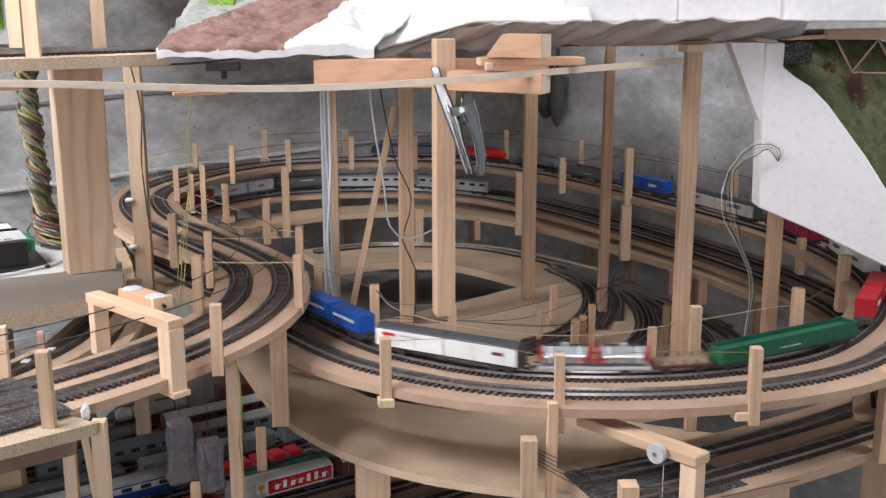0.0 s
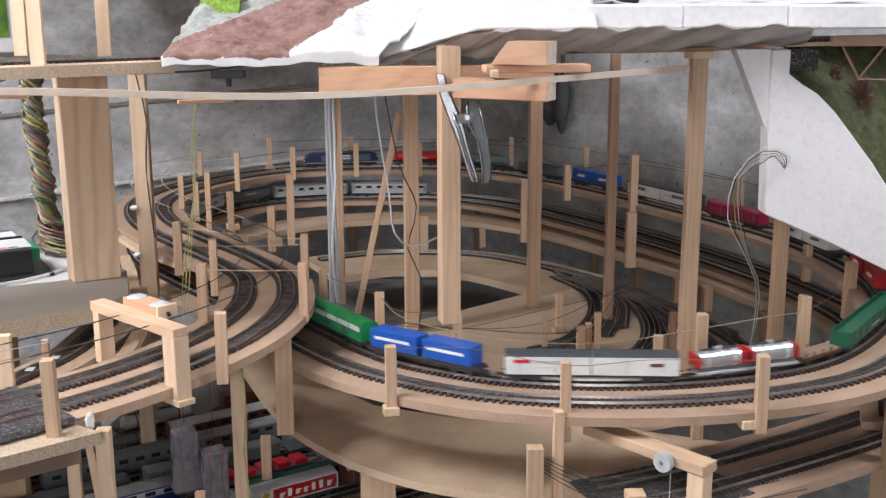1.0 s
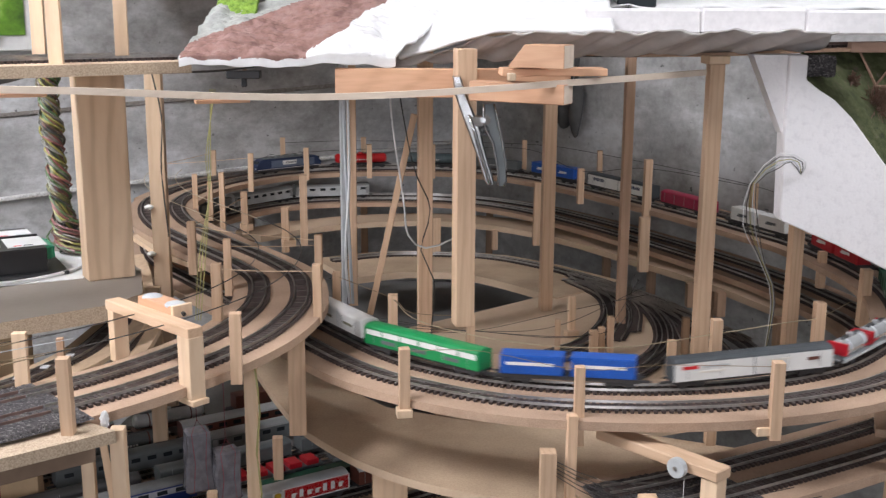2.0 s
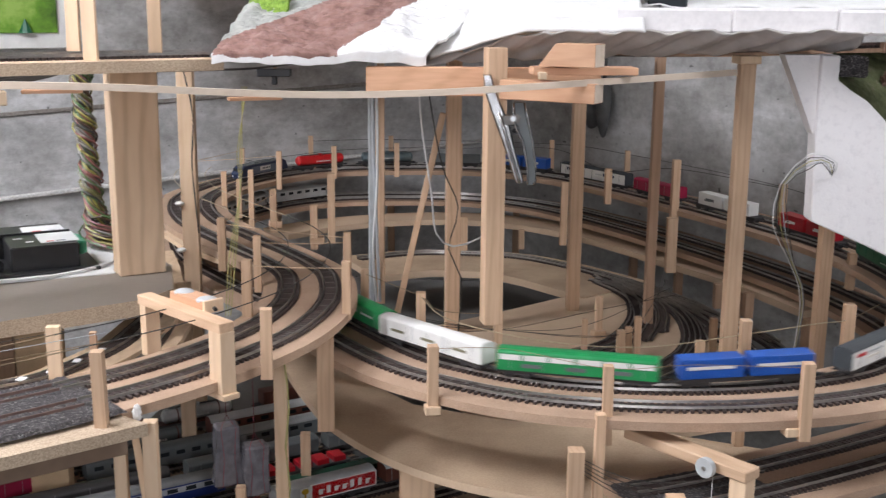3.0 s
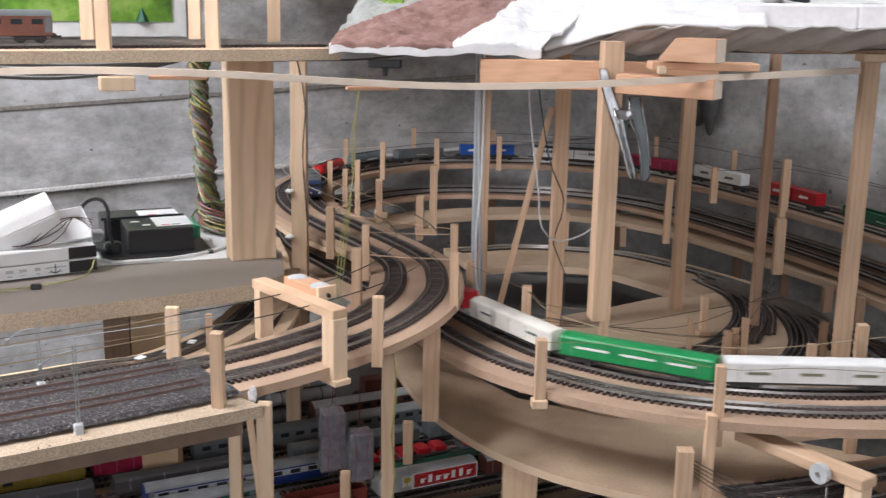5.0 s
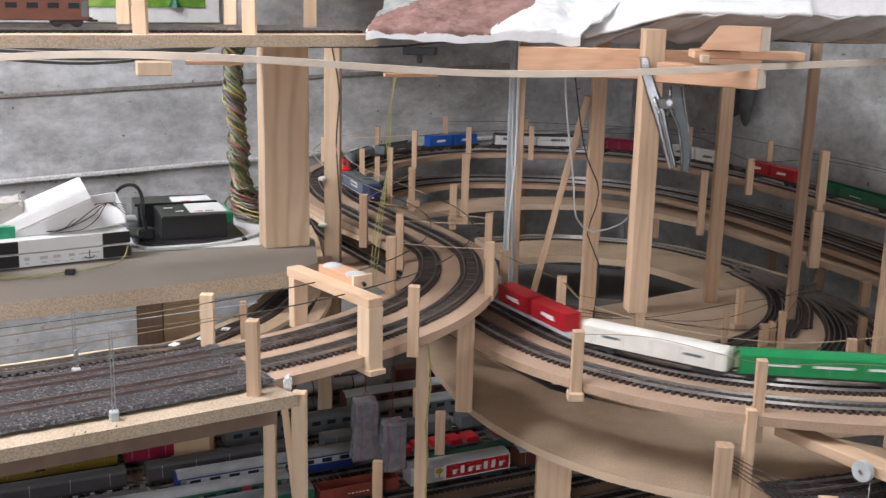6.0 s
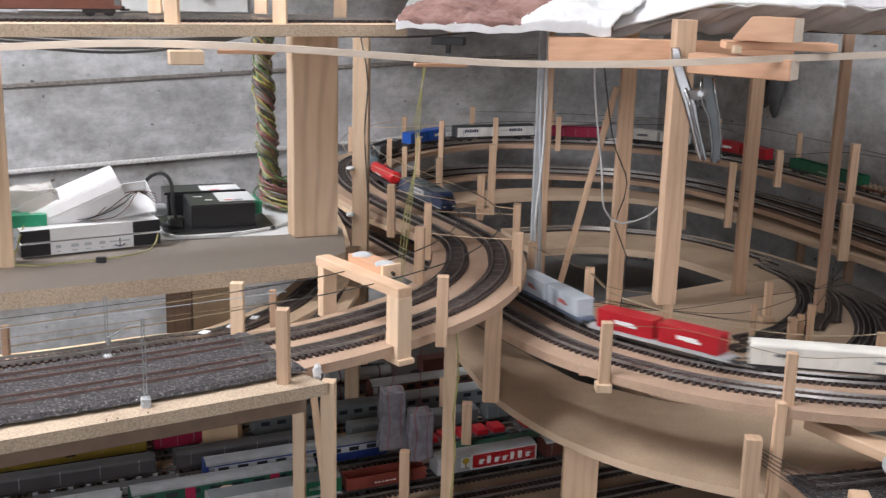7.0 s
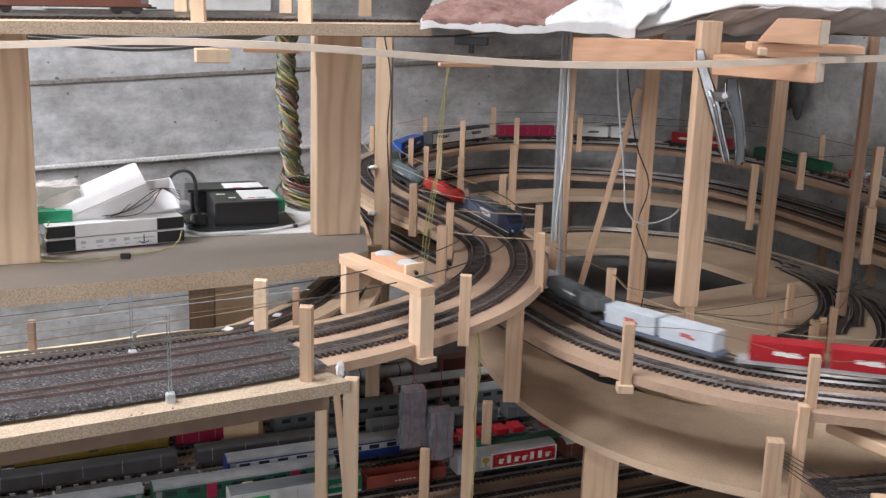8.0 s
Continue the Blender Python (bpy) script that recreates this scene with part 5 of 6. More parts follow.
for k in range(4):
    wire("loose_wire", [(-0.755 + 0.006 * k, 1.435, 1.125), (-0.735 + 0.008 * k, 1.445, 1.128 + 0.003 * (k % 3)), (-0.715 + 0.006 * k, 1.462, 1.150 - 0.003 * k), (-0.69, 1.475, 1.158), (-0.672, 1.49, 1.140 + 0.004 * (k % 4))], 0.0006, WIRE_DARK if k % 3 else BROWN, "thin loose dark wire in the tray", "wire")
CLEAR = paint("clear_wrap", (0.86, 0.83, 0.79), 0.18, 0.06)
CLEAR.node_tree.nodes["Principled BSDF"].inputs["Transmission Weight"].default_value = 0.75
CLEAR.node_tree.nodes["Principled BSDF"].inputs["IOR"].default_value = 1.12
for nm, c, d, m, lb in (("plastic_bag", (-0.822, 1.43, 1.146), (0.042, 0.03, 0.022), CLEAR, "crumpled clear plastic bag on the cartons"), ("green_box", (-0.818, 1.405, 1.128), (0.040, 0.022, 0.0095), GREENPLASTIC, "small green plastic box with wires")):
    bag = bmesh.new()
    bmesh.ops.create_cube(bag, size=1.6, matrix=Matrix.Translation(c) @ Matrix.Rotation(radians(36), 4, "Z") @ Matrix.Diagonal((*d, 1)))
    bmesh.ops.subdivide_edges(bag, edges=list(bag.edges), cuts=7, use_grid_fill=True)
    bag.normal_update()
    for v in bag.verts:
        v.co += v.normal * (wob(v.co.x, v.co.y, v.co.z, 75, 0.006) if m is CLEAR else wob(v.co.x, v.co.y, v.co.z, 120, 0.0015))
    tagged(part(nm, bag, m), lb, "bag" if m is CLEAR else "box")
wire("yellow_cable", [(-0.80, 1.385, 1.125), (-0.793, 1.355, 1.105), (-0.785, 1.338, 1.0885), (-0.74, 1.355, 1.0885), (-0.69, 1.40, 1.0885), (-0.665, 1.45, 1.0885), (-0.662, 1.468, 1.105)], 0.0011, YELLOW_WIRE, "yellow cable lying before the carton", "cable")
ob = part("black_plug", box(0, 0, 0.004, 0.012, 0.007, 0.007, 0.001), BLACK)
ob.matrix_basis = pose(-0.70, 1.385, 1.0852, 0, 0, 15)
tagged(ob, "tiny black plug on the shelf", "plug")

bx = tagged(new("sensor_box"), "small black box hanging under the upper level", "sensor")
bx.matrix_basis = pose(-0.36, 1.90, 1.335)
part("sensor_case", box(0, 0, 0, 0.052, 0.02, 0.012, 0.001), BLACK, bx)
part("sensor_stem", box(0, 0, -0.012, 0.008, 0.008, 0.014, 0.001), BLACK, bx)
post("sensor_hanger", -0.36, 1.905, 1.34, 1.372, 0.006, mat=DARKPOST, label="short stick holding the black box", category="stick", lean=0)

# wrapped counterweights hanging over the yard
STRING = paint("red_string", (0.2, 0.03, 0.045), 0.7, 0.3)
for x, z0, z1, w in ((-0.340, 0.862, 0.940, 0.033), (-0.306, 0.852, 0.916, 0.033)):
    wt = tagged(new("counterweight"), "grey tape-wrapped block hanging on a red string", "weight", "hanging weights")
    bm = box(0, 0, (z1 - z0) / 2, w, 0.028, z1 - z0, 0.003)
    bmesh.ops.subdivide_edges(bm, edges=list(bm.edges), cuts=3, use_grid_fill=True)
    for v in bm.verts:
        q = v.co.z / (z1 - z0)
        v.co = Vector((v.co.x * (1.06 - 0.16 * q), v.co.y * (1.06 - 0.16 * q), v.co.z)) + Vector((wob(v.co.x, v.co.y, v.co.z + x, 60, 0.003), wob(v.co.z, v.co.x, x, 90, 0.002), wob(v.co.x, v.co.z, x, 50, 0.004)))
    wt.matrix_basis = pose(x, 1.42, z0, 0, 0, 25)
    part("wrapped_block", bm, TAPE, wt)
    bm = bmesh.new()
    for k in (-0.3, 0.25):
        tube(bm, [(k * w, -0.0155, 0.002), (k * w * 0.7, -0.016, (z1 - z0) * 0.5), (k * w, -0.0155, z1 - z0), (0, 0, z1 - z0 + 0.012)], 0.0004, 4)
    tube(bm, [(0, 0, z1 - z0 + 0.012), (0, 0, 1.06 - z0)], 0.0004, 4)
    part("string", bm, STRING, wt, "thin red string")

# ---- hidden yard below ----
# Yard roofs and stake wagons mixed darker; the boards' shade is in the colour.
YARD_SHADE_GREY = paint("yard_shade_grey", (0.20, 0.205, 0.21), 0.6, 0.35)
YARD_WOOD = board("yard_board", (0.40, 0.29, 0.20), (0.27, 0.19, 0.13), 26, speck=0.3)
YO = (-0.235, 1.508)
slab("yard_board", [ruv(-1.3, -0.30, YO), ruv(0.55, -0.30, YO), ruv(0.55, 0.42, YO), ruv(-1.3, 0.42, YO)], 0.7935, 0.018, YARD_WOOD, "plywood board of the storage yard", "board", edge=PLY_LIGHT)
YROWS = (-0.115, -0.055, 0.0, 0.045, 0.092, 0.145, 0.212, 0.275, 0.345)
for k, b in enumerate(YROWS):
    ln = Line([(*ruv(-1.2, b, YO), 0.7935), (*ruv(-0.4, b, YO), 0.7935), (*ruv(0.5, b, YO), 0.7935)], 0.02)
    track("yard_track", ln, 0.0, ln.length, 0.0, "dark storage track in the yard", closed=False)
YZ = 0.7935 + 0.0062

# ---- rolling stock: built along x, rail top at z = 0 ----
BW = 0.031


def wheelset(root, x):
    bm = bmesh.new()
    for y in (-0.0085, 0.0085):
        add_cyl(bm, (x, y - 0.0012, 0.0052), (x, y + 0.0012, 0.0052), 0.0054, n=12)
    add_cyl(bm, (x, -0.0085, 0.0052), (x, 0.0085, 0.0052), 0.001, n=6)
    return part("wheelset", bm, UNDER, root)


def underframe(root, L, bogies, mat=UNDER, w=0.026):
    part("underframe", box(0, 0, 0.0115, L * 0.97, w, 0.0045, 0.0005), mat, root)
    for s in (-1, 1):
        if bogies:
            c = s * (L / 2 - 0.026)
            bm = box(c, 0, 0.0068, 0.034, 0.0235, 0.005, 0.0008)
            part("bogie", bm, UNDER, root)
            wheelset(root, c - 0.0105)
            wheelset(root, c + 0.0105)
        else:
            wheelset(root, s * L * 0.27)
        bm = bmesh.new()
        for y in (-0.009, 0.009):
            add_cyl(bm, (s * L * 0.485, y, 0.0125), (s * (L * 0.485 + 0.004), y, 0.0125), 0.0016, n=8)
        add_box(bm, s * (L / 2 + 0.002), 0, 0.009, 0.011, 0.004, 0.003)
        part("buffer_beam", bm, UNDER, root)


def ends_rounded(L, w, z0, z1, roof):
    """A van body with a curved roof, as an extruded cross-section."""
    bm = bmesh.new()
    pr = [(-w / 2, z0), (w / 2, z0), (w / 2, z1 - roof)]
    for k in range(1, 8):
        a = math.pi * k / 8
        pr.append((w / 2 * math.cos(a), z1 - roof + roof * math.sin(a)))
    pr.append((-w / 2, z1 - roof))
    a = [bm.verts.new((-L / 2, y, z)) for y, z in pr]
    b = [bm.verts.new((L / 2, y, z)) for y, z in pr]
    for k in range(len(pr)):
        j = (k + 1) % len(pr)
        bm.faces.new((a[k], a[j], b[j], b[k]))
    bm.faces.new(a[::-1]), bm.faces.new(b)
    bmesh.ops.recalc_face_normals(bm, faces=bm.faces)
    return bm


def two_tone(bm, name, body, roof, zr, parent, ends=False):
    me = mesh_of(bm, name)
    me.materials.append(body)
    me.materials.append(roof)
    for p in me.polygons:
        p.material_index = 1 if (p.center.z > zr and abs(p.normal.x) < 0.9) or (ends and abs(p.normal.x) > 0.9) else 0
    ob = new(name, me)
    ob.parent = parent
    return ob


def bars(root, x, z, n, mat, h=0.003, step=0.0045, w=0.003, sides=(-1, 1), out=0.0004):
    """Illegible lettering as plain bars, on both sides."""
    for s in sides:
        bm = bmesh.new()
        for k in range(n):
            add_box(bm, x + (k - n / 2) * step, s * (BW / 2 + out), z, w, 0.0007, h * (0.75 + 0.25 * (k % 2)))
        part("lettering", bm, mat, root)


SLIM = Matrix.Diagonal((1.0, 0.82, 0.76, 1.0))


def vehicle(name, label, category="wagon", group="wagons of the long train"):
    ob = tagged(new(name), label, category, group)
    ob.scale = (1.04, 0.82, 0.76)
    return ob


def van(L, body, roof, label, panels=(), name="covered_wagon", bogies=True, joint=False, top=0.047, group="wagons of the long train"):
    r = vehicle(name, label, group=group)
    underframe(r, L, bogies)
    n = 2 if joint else 1
    for k in range(n):
        l = (L - 0.006) / n - (0.0015 if joint else 0)
        bm = ends_rounded(l, BW, 0.0135, top, 0.006)
        ob = two_tone(bm, "body", body, roof, top - 0.0065, r, joint)
        ob.location.x = (k - (n - 1) / 2) * (L - 0.006) / n
    for x, z, sx, sz, m in panels:
        for s in (-1, 1):
            part("panel", box(x, s * (BW / 2 + 0.0003), z, sx, 0.0008, sz), m, r)
    for k in range(5):
        for s in (-1, 1):
            part("door_seam", box(-L * 0.4 + L * 0.2 * k, s * (BW / 2 + 0.0001), 0.027, 0.0006, 0.0006, 0.022), GREY if body is not DGREEN else DGREY, r)
    return r


def tank(L, body, frame_mat, label, n=1, ends=None):
    r = vehicle("tank_wagon", label)
    underframe(r, L, n == 1, frame_mat)
    for k in range(n):
        c = (k - (n - 1) / 2) * L / n
        l = L / n - 0.010
        bm = bmesh.new()
        add_cyl(bm, (c - l / 2 + 0.004, 0, 0.029), (c + l / 2 - 0.004, 0, 0.029), 0.0142, n=20)
        for s in (-1, 1):
            add_cyl(bm, (c + s * (l / 2 - 0.004), 0, 0.029), (c + s * l / 2, 0, 0.029), 0.0142, 0.009, n=20)
        part("tank", bm, body, r, smooth=False)
        bm = bmesh.new()
        add_cyl(bm, (c, 0, 0.042), (c, 0, 0.047), 0.005, n=12)
        part("dome", bm, body, r)
        if ends:
            for s in (-1, 1):
                part("end_frame", box(c + s * (l / 2 + 0.001), 0, 0.030, 0.003, BW, 0.020, 0.0005), ends, r)
        part("walkway", box(c, 0, 0.0445, l * 0.8, 0.006, 0.001), UNDER, r)
        for x in (-0.3, 0.3):
            bm = bmesh.new()
            add_cyl(bm, (c + x * l - 0.001, 0, 0.029), (c + x * l + 0.001, 0, 0.029), 0.0146, n=20)
            part("tank_band", bm, frame_mat if frame_mat is not UNDER else body, r)
    bars(r, 0, 0.026, 8, WHITE if body is not SILVER else RED, 0.004)
    return r


def containers(L, body, label, n=2, l=0.066, stripe=None, mark=None, frame_mat=UNDER, h=0.030, gap=0.006, emblem=0.34):
    r = vehicle("container_wagon", label)
    underframe(r, L, True, frame_mat)
    part("deck", box(0, 0, 0.0148, L * 0.96, 0.028, 0.002, 0.0004), frame_mat, r)
    for k in range(n):
        c = (k - (n - 1) / 2) * (l + gap)
        co = part("container", box(c, 0, 0.016 + h / 2, l, 0.0295, h, 0.0006), body, r)
        for s in (-1, 1):
            bm = box(c, s * 0.0146, 0.016 + h / 2, l * 0.97, 0.0006, h * 0.9)
            for i in range(13):
                add_box(bm, c - l * 0.46 + l * 0.92 * i / 12, s * 0.0149, 0.016 + h / 2, 0.0014, 0.0008, h * 0.9)
            tagged(part("corrugated_side", bm, body, co), kind="stuff")
        if stripe:
            for s in (-1, 1):
                part("stripe", box(c - 0.002, s * 0.0155, 0.016 + h * 0.56, l * 0.75, 0.0006, h * 0.16), stripe, co)
        if mark:
            for s in (-1, 1):
                part("emblem", box(c, s * 0.0155, 0.016 + h * 0.5, l * emblem, 0.0006, h * 0.2), mark, co)
                part("emblem", box(c + l * 0.1, s * 0.0157, 0.016 + h * 0.42, l * emblem * 0.7, 0.0006, h * 0.12), mark, co)
    return r


def coach(L, body, roof, label, band=None, windows=8, group="wagons of the long train", name="passenger_coach"):
    r = vehicle(name, label, "coach", group)
    underframe(r, L, True)
    two_tone(ends_rounded(L - 0.006, BW, 0.011, 0.048, 0.009), "body", body, roof, 0.0395, r)
    for s in (-1, 1):
        if band:
            part("window_band", box(0, s * (BW / 2 + 0.0001), 0.031, L * 0.9, 0.0006, 0.0105), band, r)
        for k in range(windows):
            x = -L * 0.40 + L * 0.8 * k / (windows - 1)
            part("window", box(x, s * (BW / 2 + 0.0004), 0.031, L * 0.8 / windows * 0.62, 0.0006, 0.0075, 0.0), GLASS_DARK, r)
        for x in (-0.46, 0.46):
            part("door", box(x * L, s * (BW / 2 + 0.0004), 0.0265, 0.007, 0.0006, 0.022), roof, r)
    return r


def open_wagon(L, body, label, h=0.022, load=None, group="wagons of the long train", bogies=False):
    r = vehicle("open_wagon", label, group=group)
    underframe(r, L, bogies)
    bm = box(0, 0, 0.015, L - 0.008, 0.030, 0.002)
    for s in (-1, 1):
        add_box(bm, 0, s * 0.0147, 0.015 + h / 2, L - 0.008, 0.0012, h)
        add_box(bm, s * (L / 2 - 0.0046), 0, 0.015 + h / 2, 0.0012, 0.030, h)
        for k in range(8):
            add_box(bm, -L * 0.43 + L * 0.86 * k / 7, s * 0.0155, 0.015 + h / 2, 0.0015, 0.0012, h * 0.95)
    part("body", bm, body, r)
    if load:
        part("load", box(0, 0, 0.016 + h * 0.35, L - 0.012, 0.027, h * 0.7, 0.002), load, r)
    bars(r, 0, 0.022, 6, WHITE, 0.002, 0.005)
    return r


def hopper(L, body, label):
    r = vehicle("hopper_wagon", label)
    underframe(r, L, True)
    bm = bmesh.new()
    lo = [bm.verts.new((x * L * 0.30, y * 0.010, 0.014)) for x, y in ((-1, -1), (1, -1), (1, 1), (-1, 1))]
    mi = [bm.verts.new((x * L * 0.46, y * 0.0155, 0.026)) for x, y in ((-1, -1), (1, -1), (1, 1), (-1, 1))]
    hi = [bm.verts.new((x * L * 0.46, y * 0.0145, 0.043)) for x, y in ((-1, -1), (1, -1), (1, 1), (-1, 1))]
    for a, b in ((lo, mi), (mi, hi)):
        for k in range(4):
            bm.faces.new((a[k], a[(k + 1) % 4], b[(k + 1) % 4], b[k]))
    bm.faces.new(lo[::-1]), bm.faces.new(hi)
    bmesh.ops.recalc_face_normals(bm, faces=bm.faces)
    bmesh.ops.bevel(bm, geom=list(bm.edges), offset=0.0015, segments=2, affect="EDGES")
    part("body", bm, body, r)
    for k in range(4):
        bm = bmesh.new()
        add_cyl(bm, (-L * 0.33 + L * 0.22 * k, 0, 0.042), (-L * 0.33 + L * 0.22 * k, 0, 0.046), 0.006, n=12)
        part("hatch", bm, body, r)
    bars(r, 0, 0.034, 7, WHITE, 0.004)
    return r


def flat(L, label):
    r = vehicle("flat_wagon", label)
    underframe(r, L, False, BROWN)
    part("floor_planks", box(0, 0, 0.0155, L - 0.006, 0.029, 0.003, 0.0005), wood("wagon_planks", (0.28, 0.2, 0.13), (0.16, 0.1, 0.07), (4, 90, 60)), r)
    for k in range(5):
        for s in (-1, 1):
            part("stake", box(-L * 0.4 + L * 0.2 * k, s * 0.0145, 0.0185, 0.0015, 0.001, 0.008), UNDER, r)
    return r


SLATE_ROOF = paint("slate_roof", (0.055, 0.063, 0.07), 0.55, 0.25)
DULL_RED = paint("dull_red_print", (0.5, 0.13, 0.12), 0.5, 0.2)
SLATE = paint("slate_blue_paint", (0.13, 0.165, 0.235), 0.35, 0.2)


def locomotive():
    r = vehicle("locomotive", "dark grey-blue electric locomotive with a white side panel", "locomotive")
    L = 0.150
    part("underframe", box(0, 0, 0.009, L * 0.95, 0.027, 0.006, 0.001), UNDER, r)
    for s in (-1, 1):
        c = s * 0.043
        part("bogie", box(c, 0, 0.007, 0.042, 0.025, 0.006, 0.001), UNDER, r)
        for d in (-0.013, 0.013):
            wheelset(r, c + d)
    bm = bmesh.new()
    pr = [(-0.0745, 0.012), (0.0745, 0.012), (0.0755, 0.024), (0.066, 0.041), (0.058, 0.045), (-0.058, 0.045), (-0.066, 0.041), (-0.0755, 0.024)]
    a = [bm.verts.new((x, -BW / 2, z)) for x, z in pr]
    b = [bm.verts.new((x, BW / 2, z)) for x, z in pr]
    bm.faces.new(a), bm.faces.new(b[::-1])
    for k in range(len(pr)):
        j = (k + 1) % len(pr)
        bm.faces.new((a[k], b[k], b[j], a[j]))
    bmesh.ops.recalc_face_normals(bm, faces=bm.faces)
    bmesh.ops.bevel(bm, geom=list(bm.edges), offset=0.0012, segments=1, affect="EDGES")
    two_tone(bm, "body", NAVY, DGREY, 0.0435, r)
    for s in (-1, 1):
        part("side_panel", box(-0.008, s * (BW / 2 + 0.0002), 0.028, 0.10, 0.0006, 0.020), SLATE, r)
        part("white_panel", box(0.0, s * (BW / 2 + 0.0006), 0.030, 0.032, 0.0006, 0.012), WHITE, r)
        part("cream_line", box(0, s * (BW / 2 + 0.0004), 0.0145, 0.146, 0.0006, 0.0012), CREAM, r)
        part("cab_window", box(s * 0.0705, 0, 0.0345, 0.003, 0.024, 0.008), GLASS_DARK, r)
        bm = bmesh.new()
        for y in (-0.009, 0.009):
            add_cyl(bm, (s * 0.0745, y, 0.018), (s * 0.0765, y, 0.018), 0.0018, n=8)
        part("headlight", bm, WHITE, r)
        bm = bmesh.new()
        tube(bm, [(s * 0.030, 0, 0.0465), (s * 0.050, 0, 0.051), (s * 0.034, 0, 0.0545)], 0.0006, 4)
        tube(bm, [(s * 0.034, -0.010, 0.0545), (s * 0.034, 0.010, 0.0545)], 0.0007, 4)
        part("pantograph", bm, UNDER, r)
    for x in (-0.02, 0.0, 0.02):
        part("roof_box", box(x, 0, 0.0465, 0.014, 0.018, 0.004, 0.0006), DGREY, r)
    bars(r, 0, 0.030, 5, DGREY, 0.006, 0.005, out=0.0009)
    r.scale = (1.14, 0.82, 0.76)
    return r


